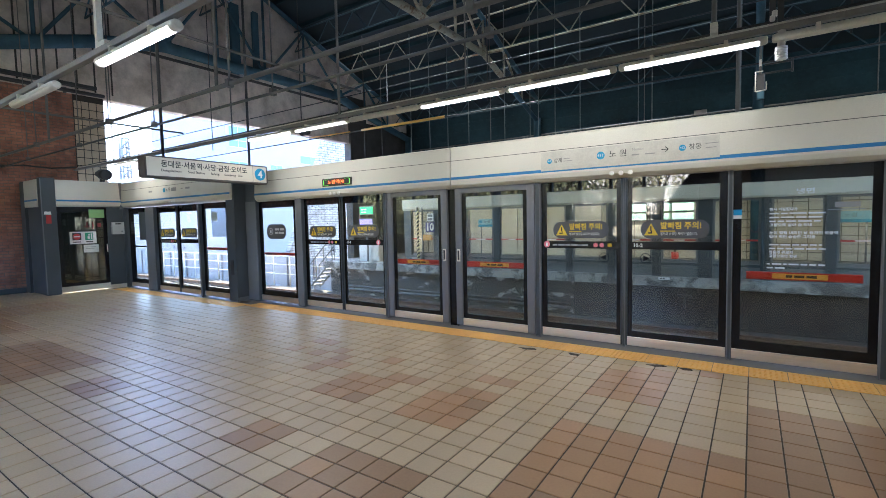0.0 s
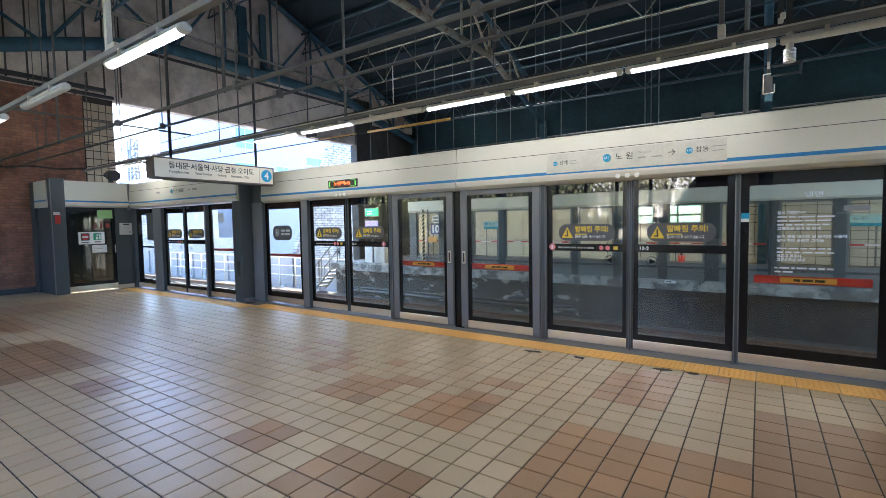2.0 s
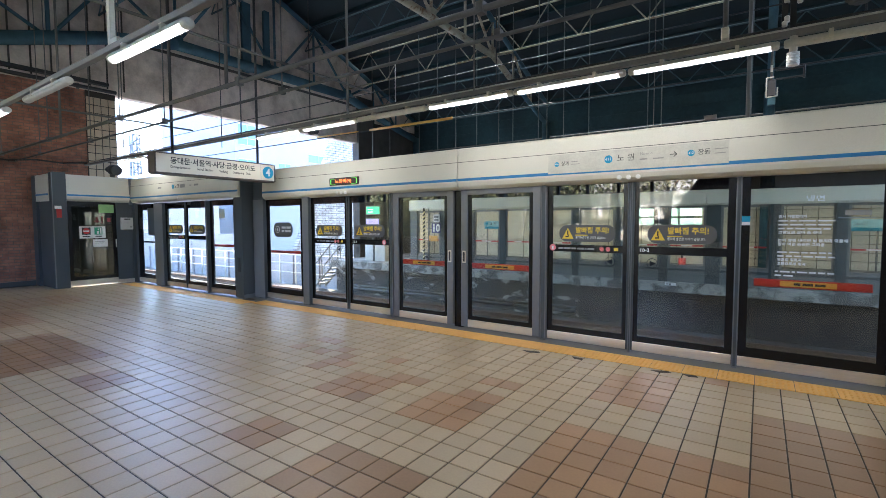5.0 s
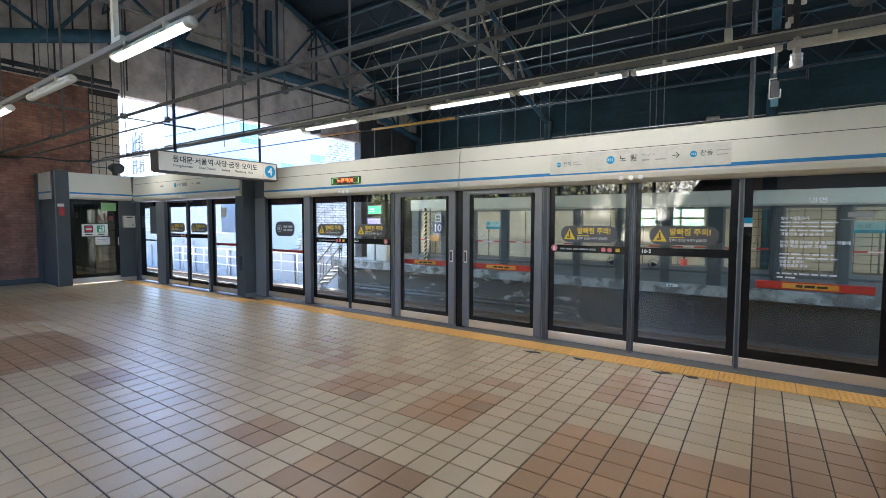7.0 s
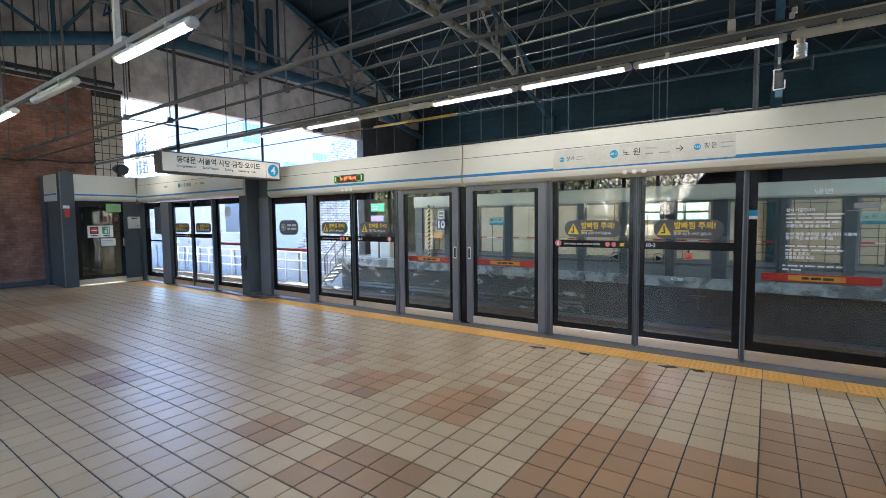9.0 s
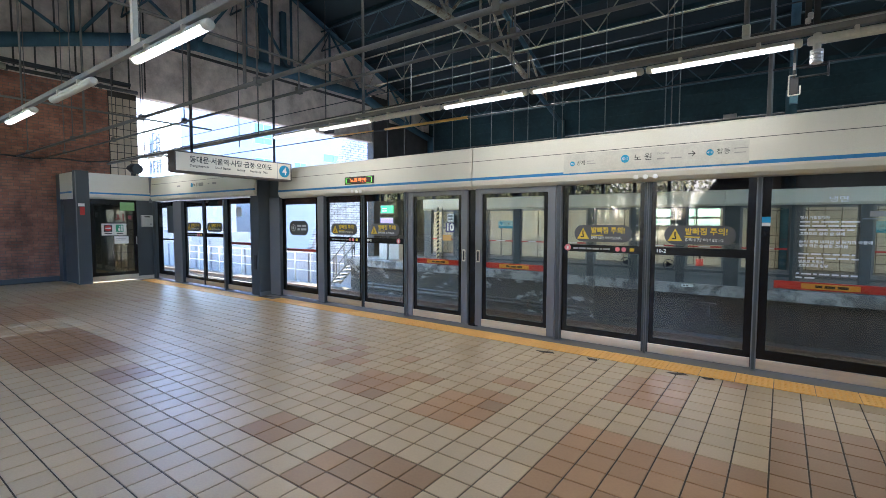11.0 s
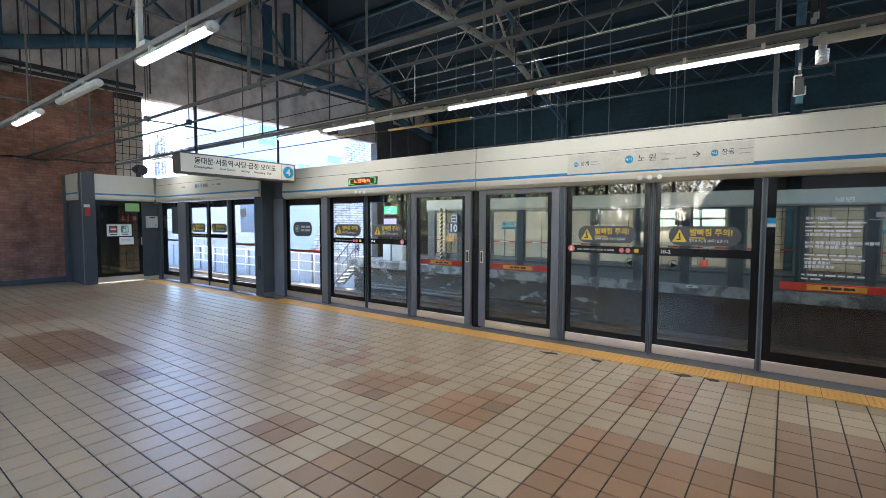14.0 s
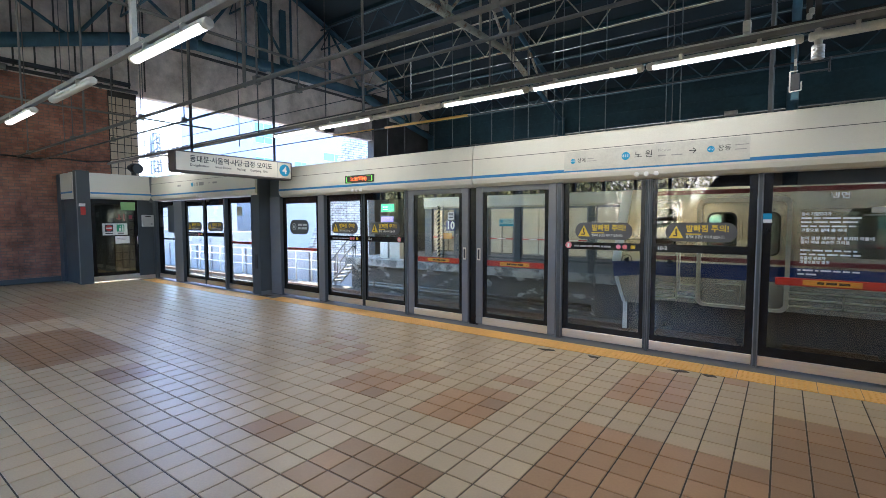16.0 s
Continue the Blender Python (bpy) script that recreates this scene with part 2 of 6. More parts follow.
M["window_teal"] = surface("w_window_teal", (0.1, 0.24, 0.26), rough=0.3, scale=0.3)
M["ground"] = surface("w_ground", (0.16, 0.14, 0.11), (0.1, 0.1, 0.06), rough=0.95, scale=0.4, fine=6, bump=0.5)
M["hill"] = surface("w_hill", (0.4, 0.35, 0.23), (0.24, 0.21, 0.13), rough=0.9, scale=0.5, fine=3.5, bump=0.8)
M["leaf"] = surface("w_leaf", (0.4, 0.35, 0.19), (0.29, 0.27, 0.13), rough=0.7, scale=0.6, fine=9, pieces=0.35)
M["leaf_dark"] = surface("w_leaf_dark", (0.24, 0.24, 0.1), (0.16, 0.16, 0.065), rough=0.7, scale=0.6, fine=9, pieces=0.35)
M["cream_wall"] = surface("w_cream_wall", (0.7, 0.64, 0.52), (0.6, 0.54, 0.44), rough=0.7, scale=0.5, fine=8)
M["bark"] = surface("w_bark", (0.17, 0.13, 0.09), rough=0.9, scale=8)
M["far_wall"] = surface("w_far_wall", (0.68, 0.64, 0.54), (0.58, 0.54, 0.45), rough=0.5, scale=1.5)
M["mesh_line"] = surface("w_mesh_line", (0.16, 0.14, 0.11), rough=0.7)
M["cabinet"] = surface("w_cabinet", (0.55, 0.55, 0.52), rough=0.4, scale=2)


# ---------------------------------------------------------------- mesh helpers
def empty(name, label, category, group="", kind="", at=(0, 0, 0)):
    ob = new(name)
    ob.location = at
    ob.empty_display_size = 0.1
    return tagged(ob, label, category, group, kind)


def link(name, bm, mat, parent=None, label=""):
    me = bpy.data.meshes.new(name)
    bm.to_mesh(me)
    bm.free()
    for mm in (mat if isinstance(mat, (list, tuple)) else [mat]):
        me.materials.append(mm)
    ob = new(name, me)
    if parent:
        ob.parent = parent
    return tagged(ob, label)


def part(name, bm, mat, parent, label=""):
    return link(name, bm, mat, parent, label)


def box(bm, x0, x1, y0, y1, z0, z1, bevel=0.0, mi=0):
    vs = [bm.verts.new(p) for p in ((x0, y0, z0), (x1, y0, z0), (x1, y1, z0), (x0, y1, z0), (x0, y0, z1), (x1, y0, z1), (x1, y1, z1), (x0, y1, z1))]
    fs = [bm.faces.new([vs[i] for i in f]) for f in ((0, 3, 2, 1), (4, 5, 6, 7), (0, 1, 5, 4), (1, 2, 6, 5), (2, 3, 7, 6), (3, 0, 4, 7))]
    for f in fs:
        f.material_index = mi
    if bevel:
        es = list({e for f in fs for e in f.edges})
        bmesh.ops.bevel(bm, geom=es, offset=bevel, segments=1, affect="EDGES", clamp_overlap=True)
    return bm


def boxes(*args, bevel=0.0):
    bm = bmesh.new()
    for a in args:
        box(bm, *a, bevel=bevel)
    return bm


def rod(bm, a, b, r, n=8, mi=0, smooth=True):
    a, b = Vector(a), Vector(b)
    q = (b - a).to_track_quat("Z", "Y").to_matrix()
    ring = []
    for end in (a, b):
        ring.append([bm.verts.new(end + q @ Vector((r * math.cos(2 * math.pi * k / n), r * math.sin(2 * math.pi * k / n), 0))) for k in range(n)])
    for k in range(n):
        f = bm.faces.new((ring[0][k], ring[0][(k + 1) % n], ring[1][(k + 1) % n], ring[1][k]))
        f.smooth, f.material_index = smooth, mi
    bm.faces.new(ring[0][::-1]).material_index = mi
    bm.faces.new(ring[1]).material_index = mi
    return bm


def rods(segs, r, n=8):
    bm = bmesh.new()
    for a, b in segs:
        rod(bm, a, b, r, n)
    return bm


def sweep(profile, x0, x1, axis="x", cap=True):
    """Closed profile of (u, z) pairs swept along x (u is y) or along y (u is x)."""
    bm = bmesh.new()
    put = (lambda t, u, z: (t, u, z)) if axis == "x" else (lambda t, u, z: (u, t, z))
    rings = [[bm.verts.new(put(t, u, z)) for u, z in profile] for t in (x0, x1)]
    n = len(profile)
    for k in range(n):
        bm.faces.new((rings[0][k], rings[0][(k + 1) % n], rings[1][(k + 1) % n], rings[1][k]))
    if cap:
        bm.faces.new(rings[0][::-1])
        bm.faces.new(rings[1])
    bmesh.ops.recalc_face_normals(bm, faces=bm.faces)
    return bm


def disc(bm, c, r, axis, depth, n=24, mi=0):
    c = Vector(c)
    d = Vector({"x": (1, 0, 0), "y": (0, 1, 0), "z": (0, 0, 1)}[axis]) * depth
    return rod(bm, c - d / 2, c + d / 2, r, n, mi, smooth=False)


def plaque(x0, x1, z0, z1, y0, y1, r=0.05, n=6):
    """A plate with rounded corners in the xz plane."""
    pts = []
    for cx, cz, a0 in ((x1 - r, z1 - r, 0), (x0 + r, z1 - r, 90), (x0 + r, z0 + r, 180), (x1 - r, z0 + r, 270)):
        for k in range(n + 1):
            a = radians(a0 + 90 * k / n)
            pts.append((cx + r * math.cos(a), cz + r * math.sin(a)))
    bm = bmesh.new()
    A = [bm.verts.new((x, y0, z)) for x, z in pts]
    B = [bm.verts.new((x, y1, z)) for x, z in pts]
    bm.faces.new(A)
    bm.faces.new(B[::-1])
    for k in range(len(pts)):
        bm.faces.new((A[k], B[k], B[(k + 1) % len(pts)], A[(k + 1) % len(pts)]))
    bmesh.ops.recalc_face_normals(bm, faces=bm.faces)
    return bm


LETTERS = [bpy.data.curves.new("letters", "FONT")]
LETTERS.append(bpy.data.objects.new("letters", LETTERS[0]))


def writing(name, text, at, size, mat, parent, turn=0, width=None, bold=0.0, align="LEFT", label=""):
    """Raised letters that face -y (turn 0) or +x (turn 90), made into a mesh."""
    cu, ob = LETTERS
    cu.body, cu.size, cu.align_x, cu.align_y = text, size, align, "CENTER"
    cu.extrude, cu.offset, cu.resolution_u = 0.0008, bold, 2
    me = bpy.data.meshes.new_from_object(ob)
    me.name = name
    if width and len(me.vertices):
        w = max(v.co.x for v in me.vertices) - min(v.co.x for v in me.vertices)
        me.transform(Matrix.Diagonal((width / w, 1, 1, 1)))
    me.transform(pose(*at, 90, 0, turn))
    me.materials.clear()
    me.materials.append(mat)
    out = new(name, me)
    if parent:
        out.parent = parent
    return tagged(out, label)


def bars(name, x, z, words, h, y, mat, parent, wide=0.7):
    """Unreadable print: a bar for each word, words given by their numbers of letters."""
    bm = bmesh.new()
    for n in words:
        box(bm, x, x + n * h * wide, y - 0.001, y, z - h * 0.4, z + h * 0.4)
        x += (n + 0.6) * h * wide
    return part(name, bm, mat, parent)


def settle(ob, at):
    """Puts a thing's empty at its base; its parts stay where they are."""
    ob.location = at
    for c in ob.children:
        c.matrix_parent_inverse = Matrix.Translation(-Vector(at))
    return ob


# ---------------------------------------------------------------- large structure
XE = -14.93         # the end wall's face
YB = -9.6           # the wall behind the platform
XR = 9.0            # where the place is closed on the other end
floor = tagged(link("floor", boxes((XE - 0.3, XR, YB - 0.3, 0.16, -0.5, -0.006)), M["grout"]), "platform floor of square beige and brown quarry tiles", "floor", kind="structure")
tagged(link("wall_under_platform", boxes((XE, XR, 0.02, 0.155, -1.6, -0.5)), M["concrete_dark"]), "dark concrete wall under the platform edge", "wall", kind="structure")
tagged(link("pavement_sill", boxes((XE, -8.57, -0.45, 0.12, -0.02, 0.001), (-8.57, XR, -0.19, 0.12, -0.02, 0.001)), M["sill"]), "grey concrete sill along the screen doors", "sill", kind="structure")

# track bed and rails
tagged(link("ground_track_bed", boxes((-60, 60, 0.16, 7.9, -1.7, -1.32)), M["ballast"]), "grey ballast track bed between the platforms", "track bed", kind="structure")


def rail_pair(yc):
    t = empty("railway_track", "rusty steel rails on concrete sleepers in ballast", "track", "tracks")
    for s in (-0.72, 0.72):
        y = yc + s
        part("rail", sweep([(y - 0.07, -1.29), (y + 0.07, -1.29), (y + 0.02, -1.26), (y + 0.015, -1.19), (y + 0.036, -1.17), (y + 0.036, -1.14), (y - 0.036, -1.14), (y - 0.036, -1.17), (y - 0.015, -1.19), (y - 0.02, -1.26)], -60, 60), M["rust"], t)
    bm = bmesh.new()
    for k in range(100):
        x = -32 + 0.62 * k
        box(bm, x - 0.11, x + 0.11, yc - 1.2, yc + 1.2, -1.34, -1.285)
    tagged(part("sleepers", bm, M["concrete_dark"], t), kind="stuff")
    return settle(t, (0, yc, -1.32))


rail_pair(1.72)
rail_pair(5.78)
bm = bmesh.new()
for k in range(60):
    box(bm, -40 + k * 0.8, -40 + k * 0.8 + 0.78, 3.5, 3.95, -1.34, -1.13, 0.01)
tagged(link("cable_trough", bm, M["concrete"]), "row of concrete cable trough lids between the tracks", "cable trough", kind="structure")

# far platform
ZF = 0.0
tagged(link("floor_far_platform", boxes((-14.6, XR, 7.45, 13.6, ZF - 0.27, ZF)), M["slab_worn"]), "stained concrete slab of the opposite platform", "platform", kind="structure")
tagged(link("wall_under_far_platform_east", boxes((-4.2, XR, 7.75, 7.9, -1.6, ZF - 0.27)), M["shade_wall"]), "concrete wall under the opposite platform, coloured near black for shade", "wall", kind="structure")
tagged(link("wall_under_far_platform", boxes((-14.6, -4.2, 7.75, 7.9, -1.6, ZF - 0.27)), M["wall_patchy"]), "concrete wall with flaking white paint under the opposite platform", "wall", kind="structure")
for z, r_ in ((-0.98, 0.035), (-1.1, 0.05)):
    wp = empty("wall_pipe", "grey pipe clipped along the wall under the opposite platform", "pipe", "wall pipes")
    part("pipe", rods([((-13.5, 7.69, z), (-4.3, 7.69, z))], r_, 8), M["pipe_grey"], wp)
    for k in range(4):
        part("clip", boxes((-13.2 + 2.3 * k, -13.16 + 2.3 * k, 7.69 - r_ - 0.008, 7.752, z - r_ - 0.008, z + r_ + 0.008)), M["rust"], wp)
    settle(wp, (-8.9, 7.69, z))
bt = empty("cable_bracket", "short dark steel bracket under the opposite platform edge", "bracket")
part("arm", boxes((-1.42, -1.08, 7.6, 7.752, -0.55, -0.49)), M["concrete_dark"], bt)
part("strut", boxes((-1.28, -1.22, 7.66, 7.752, -0.85, -0.55)), M["concrete_dark"], bt)
settle(bt, (-1.25, 7.7, -0.85))

# end wall: brick, tiled pier, concrete lintel, opening to the outside
tagged(link("wall_west_brick", boxes((XE - 0.4, XE, YB, -0.81, -0.006, 5.15)), M["brick"]), "dark red brick end wall", "wall", kind="structure")
tagged(link("baseboard_west", boxes((XE, XE + 0.025, YB + 0.01, -2.03, 0.0, 0.13)), M["frame_dark"]), "dark painted board along the foot of the brick wall", "baseboard", kind="structure")
bm = bmesh.new()
prof = [(YB - 0.4, 5.15), (13.9, 5.15), (13.9, 6.75), (4.6, 10.2), (YB - 0.4, 5.2)]
A = [[bm.verts.new((x, y, z)) for y, z in prof] for x in (XE - 0.35, XE - 0.02)]
bm.faces.new(A[0]); bm.faces.new(A[1][::-1])
for k in range(5):
    bm.faces.new((A[0][k], A[1][k], A[1][(k + 1) % 5], A[0][(k + 1) % 5]))
bmesh.ops.recalc_face_normals(bm, faces=bm.faces)
lintel = tagged(link("wall_west_lintel", bm, M["concrete"]), "stained board-marked concrete lintel over the opening", "wall", kind="structure")
bm = bmesh.new()
for k in range(24):
    y = -9.3 + 0.41 * k
    box(bm, XE - 0.021, XE + 0.004, y, y + 0.035, 5.3, min(7.6, 10.0 - 0.37 * abs(y - 4.6)))
part("shutter_mark", bm, M["concrete_dark"], lintel)
# Dark sheet added to put shade behind the end gate.
tagged(link("wall_west_gate_shade", boxes((XE, XE + 0.05, -1.95, -0.82, 0, 2.75)), M["frame_dark"]), "dark sheet added behind the end gate for the shade there", "wall lining", kind="structure")
pier = tagged(link("wall_tiled_pier", boxes((XE - 0.3, XE + 0.02, -0.8, -0.1, -0.4, 5.15)), M["tile_joint"]), "pier faced with beige rectangular tiles", "pier", kind="structure")
shared = link("tile", boxes((0, 0.012, 0, 0.152, 0, 0.195)), M["beige_tile"], pier)
shared.location = (XE + 0.02, -0.79, 0.02)
for r in range(23):
    for c in range(4):
        if r or c:
            o = new("tile", shared.data)
            o.parent, o.location = pier, (XE + 0.02, -0.79 + c * 0.174, 0.02 + r * 0.217)
for y, w in ((3.95, 0.26), (4.76, 0.16)):
    gp_ = empty("gable_post", "dark steel post on the upper end wall", "post", "gable posts")
    part("shaft", boxes((XE, XE + 0.14, y - w / 2, y + w / 2, 6.85, 9.2)), M["steel_blue"], gp_)
    part("flange", boxes((XE + 0.14, XE + 0.16, y - w / 2 - 0.03, y + w / 2 + 0.03, 6.85, 9.2)), M["steel_blue"], gp_)
    settle(gp_, (XE, y, 6.85))
tagged(link("trim_west_beam", boxes((XE - 0.02, XE + 0.03, 0.5, 9.4, 6.72, 6.8)), M["concrete_dark"]), "dark joint along the top of the lintel", "trim", kind="structure")
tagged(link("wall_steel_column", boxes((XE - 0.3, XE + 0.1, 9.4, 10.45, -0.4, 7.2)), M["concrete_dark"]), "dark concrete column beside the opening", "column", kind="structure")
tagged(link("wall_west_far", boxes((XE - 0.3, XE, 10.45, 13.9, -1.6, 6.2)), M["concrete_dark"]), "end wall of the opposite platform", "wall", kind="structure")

# low wall behind the platform, open above towards the trees
WZ0, WZ1, WX1 = 0.98, 4.55, -0.1
tagged(link("wall_south", boxes((XE, XR, YB - 0.3, YB, -0.006, WZ0), (XE, XR, YB - 0.3, YB, WZ1, 5.5), (WX1, XR, YB - 0.3, YB, WZ0, WZ1)), M["far_wall"]), "plain low wall behind the platform with wide openings", "wall", kind="structure")
bm = bmesh.new()
A = [[bm.verts.new((x, y, z)) for x, z in ((-2.67, WZ0), (WX1, WZ0), (WX1, WZ1))] for y in (YB - 0.3, YB)]
bm.faces.new(A[0])
bm.faces.new(A[1][::-1])
for k in range(3):
    bm.faces.new((A[0][k], A[1][k], A[1][(k + 1) % 3], A[0][(k + 1) % 3]))
bmesh.ops.recalc_face_normals(bm, faces=bm.faces)
tagged(link("wall_stair_flank", bm, M["concrete_dark"]), "sloping stair flank closing the opening behind the platform", "wall", kind="structure")
win = empty("window_south", "row of wide unglazed openings between dark mullions", "window", kind="structure")
for k in range(14):
    x = -2.62 - 1.0 * k
    part("mullion", boxes((x - 0.05, x + 0.05, YB - 0.2, YB - 0.1, WZ0, WZ1)), M["frame_dark"], win)
part("window_rail", boxes((XE, WX1, YB - 0.2, YB - 0.1, 1.32, 1.45), (XE, WX1, YB - 0.2, YB - 0.1, 1.51, 1.64)), M["frame_dark"], win)
settle(win, (-8.7, YB, WZ0))
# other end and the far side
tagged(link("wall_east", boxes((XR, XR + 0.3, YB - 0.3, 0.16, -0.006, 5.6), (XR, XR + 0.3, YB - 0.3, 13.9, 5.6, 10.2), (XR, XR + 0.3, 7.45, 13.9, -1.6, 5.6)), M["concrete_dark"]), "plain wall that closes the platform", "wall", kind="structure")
NX0, NX1 = -3.85, -1.61
NZ0, NZ1 = 1.45, 2.08
tagged(link("wall_north", boxes((XE, XR, 13.6, 13.9, -0.4, NZ0), (XE, NX0, 13.6, 13.9, NZ0, 2.85), (NX1, XR, 13.6, 13.9, NZ0, 2.85), (NX0, NX1, 13.6, 13.9, NZ1, 2.85)), M["far_wall"]), "beige tiled wall behind the opposite platform", "wall", kind="structure")
nw = empty("window_north", "low window with dark frame behind the opposite platform", "window", kind="structure")
part("window_frame", boxes((NX0, NX1, 13.7, 13.76, 1.7, 1.78), (-3.26, -2.93, 13.7, 13.76, NZ0, NZ1), (-2.4, -2.35, 13.7, 13.76, NZ0, NZ1)), M["frame_dark"], nw)
for xa, xb in ((NX0, -3.26), (-2.93, -2.4), (-2.35, NX1)):
    for za, zb in ((NZ0, 1.7), (1.78, NZ1)):
        part("pane", boxes((xa, xb, 13.725, 13.735, za, zb)), M["window_tint"], nw)
part("window_sill", boxes((NX0, NX1, 13.52, 13.9, NZ0 - 0.04, NZ0 + 0.002)), M["frame_grey"], nw)
settle(nw, (-2.7, 13.7, NZ0))
bm = bmesh.new()
# Below about z 5 the sheet is unseen, added to block sky light.
box(bm, XE, XR, 13.6, 13.7, 2.85, 6.9)
for k in range(10):
    box(bm, XE, XR, 13.585, 13.6, 3.05 + 0.4 * k, 3.07 + 0.4 * k)
tagged(link("wall_north_cladding", bm, M["cladding"]), "dark teal sheet cladding under the far eave", "wall", kind="structure")
bm = bmesh.new()
for k in range(24):
    box(bm, -0.8 + 0.42 * k, -0.78 + 0.42 * k, 13.57, 13.6, ZF, 2.8)
for k in range(10):
    box(bm, -0.8, XR, 13.575, 13.6, ZF + 0.28 * k, ZF + 0.28 * k + 0.018)
for k in range(11):
    box(bm, XE + 1.25 * k, XE + 1.25 * k + 0.02, 13.57, 13.6, ZF, 2.8)
tagged(link("trim_north", bm, M["mesh_line"]), "dark joints of the panelled wall", "trim", kind="structure")

# roof: deck on purlins, trusses of pipe
RY, RZ = 4.6, 10.2
deck = bmesh.new()
# Far eave runs out unseen to y 16.15 to block the sun.
for sgn, ye in ((1, 16.15), (-1, -10.6)):
    z1 = RZ - 0.37 * abs(ye - RY)
    vs = [deck.verts.new(p) for p in ((XE - 1.2, RY, RZ), (XR + 1, RY, RZ), (XR + 1, ye, z1), (XE - 1.2, ye, z1), (XE - 1.2, RY, RZ + 0.15), (XR + 1, RY, RZ + 0.15), (XR + 1, ye, z1 + 0.15), (XE - 1.2, ye, z1 + 0.15))]
    for f in ((0, 3, 2, 1), (4, 5, 6, 7), (0, 1, 5, 4), (1, 2, 6, 5), (2, 3, 7, 6), (3, 0, 4, 7)):
        deck.faces.new([vs[i] for i in f])
bmesh.ops.recalc_face_normals(deck, faces=deck.faces)
tagged(link("ceiling_roof_deck", deck, M["roof"]), "dark steel roof deck over the station", "roof", kind="structure")


def roof_z(y):
    return RZ - 0.37 * abs(y - RY)


def truss(x, mat, mat2, label, r=0.105, flat=7.3):
    """One roof truss across the station. flat: height of the level middle of its bottom chord."""
    t = empty("roof_truss", label, "truss", "roof trusses")
    low = [(-9.6, 4.2), (-3.1, 5.75), (-0.2, flat - 0.35), (1.5, flat), (8.6, flat), (10.2, flat - 0.5), (13.4, 5.8)]
    for k, ((y0, z0), (y1, z1)) in enumerate(zip(low, low[1:])):
        part("bottom_chord", rods([((x, y0, z0), (x, y1, z1))], r if k < 5 else r * 0.85, 12), mat if k < 5 else mat2, t)
    for y0, y1 in ((-9.6, RY), (RY, 13.6)):
        part("top_chord", rods([((x, y0, roof_z(y0) - 0.25), (x, y1, roof_z(y1) - 0.25))], 0.09, 10), mat2, t)

    def lowz(y):
        for (y0, z0), (y1, z1) in zip(low, low[1:]):
            if y0 <= y <= y1:
                return z0 + (z1 - z0) * (y - y0) / (y1 - y0)
        return low[-1][1]

    ys = [-8.6, -6.9, -5.2, -3.1, -1.6, -0.2, 1.5, 3.2, 5.0, 6.8, 8.6, 10.2, 11.8]
    for k, y in enumerate(ys):
        part("web_post", rods([((x, y, lowz(y)), (x, y, roof_z(y) - 0.25))], 0.045, 8), mat, t)
        if k:
            a, b = ys[k - 1], y
            if k % 2:
                part("web_brace", rods([((x, a, lowz(a)), (x, b, roof_z(b) - 0.25))], 0.045, 8), mat, t)
            else:
                part("web_brace", rods([((x, a, roof_z(a) - 0.25), (x, b, lowz(b)))], 0.045, 8), mat, t)
    part("column", rods([((x, 13.4, ZF), (x, 13.4, 5.9))], 0.16, 12), mat2, t)
    part("column", rods([((x, -9.4, 0), (x, -9.4, 4.3))], 0.16, 12), mat2, t)
    for y in (1.5, 5.0, 8.6):
        part("gusset", boxes((x - 0.02, x + 0.02, y - 0.22, y + 0.22, lowz(y) - 0.12, lowz(y) + 0.3)), mat, t)
    return settle(t, (x, RY, 0))


truss(-14.68, M["steel_blue"], M["steel_blue"], "blue-painted pipe roof truss against the end wall", 0.17, 7.0)
truss(-7.6, M["steel_worn"], M["steel_blue"], "pale pipe roof truss with rust spots and gusset plates")
truss(0.3, M["steel_blue"], M["steel_blue"], "blue pipe roof truss with gusset plates")
truss(8.3, M["steel_blue"], M["steel_blue"], "blue pipe roof truss")


def lattice(y, z0, z1, mat, step=0.64, first=0.0):
    """A light lattice joist along the station."""
    t = empty("lattice_joist", "thin lattice joist of painted steel rods under the roof", "joist", "lattice joists")
    part("bottom_chord", rods([((XE, y, z0), (XR, y, z0))], 0.028, 6), mat, t)
    part("top_chord", rods([((XE, y, z1), (XR, y, z1))], 0.028, 6), mat, t)
    webs = []
    for k in range(2):
        webs.append(rods([((0, 0, (z0, z1)[k]), (step, 0, (z1, z0)[k]))], 0.02, 5))
    webs = [part("web", w, mat, t) for w in webs]
    for k, w in enumerate(webs):
        w.location = (XE + first + k * step, y, 0)
    for k in range(2, int((XR - XE - first) / step)):
        o = new("web", webs[k % 2].data)
        o.parent, o.location = t, (XE + first + k * step, y, 0)
    return settle(t, (0, y, z0))


for y in (-6.9, -3.4, -0.4, 2.8, 6.6, 11.0):
    zt = roof_z(y) - 0.35
    lattice(y, zt - 0.75, zt, M["joist_blue"] if y > 2 else M["steel_blue"])
lattice(8.66, 7.33, 8.56, M["steel_worn"], 0.98, 0.51)
lattice(12.6, 6.38, 7.05, M["joist_blue"])
bm = bmesh.new()
for y in np.arange(-9.4, 14.5, 1.15):
    box(bm, XE - 1, XR, y - 0.03, y + 0.03, roof_z(y) - 0.16, roof_z(y) - 0.03)
tagged(link("ceiling_purlins", bm, M["cladding"]), "dark teal steel purlins under the roof deck", "purlins", kind="structure")

# ---------------------------------------------------------------- screen doors of the platform
HB, HT = 2.03, 2.63     # header: lower and upper edge


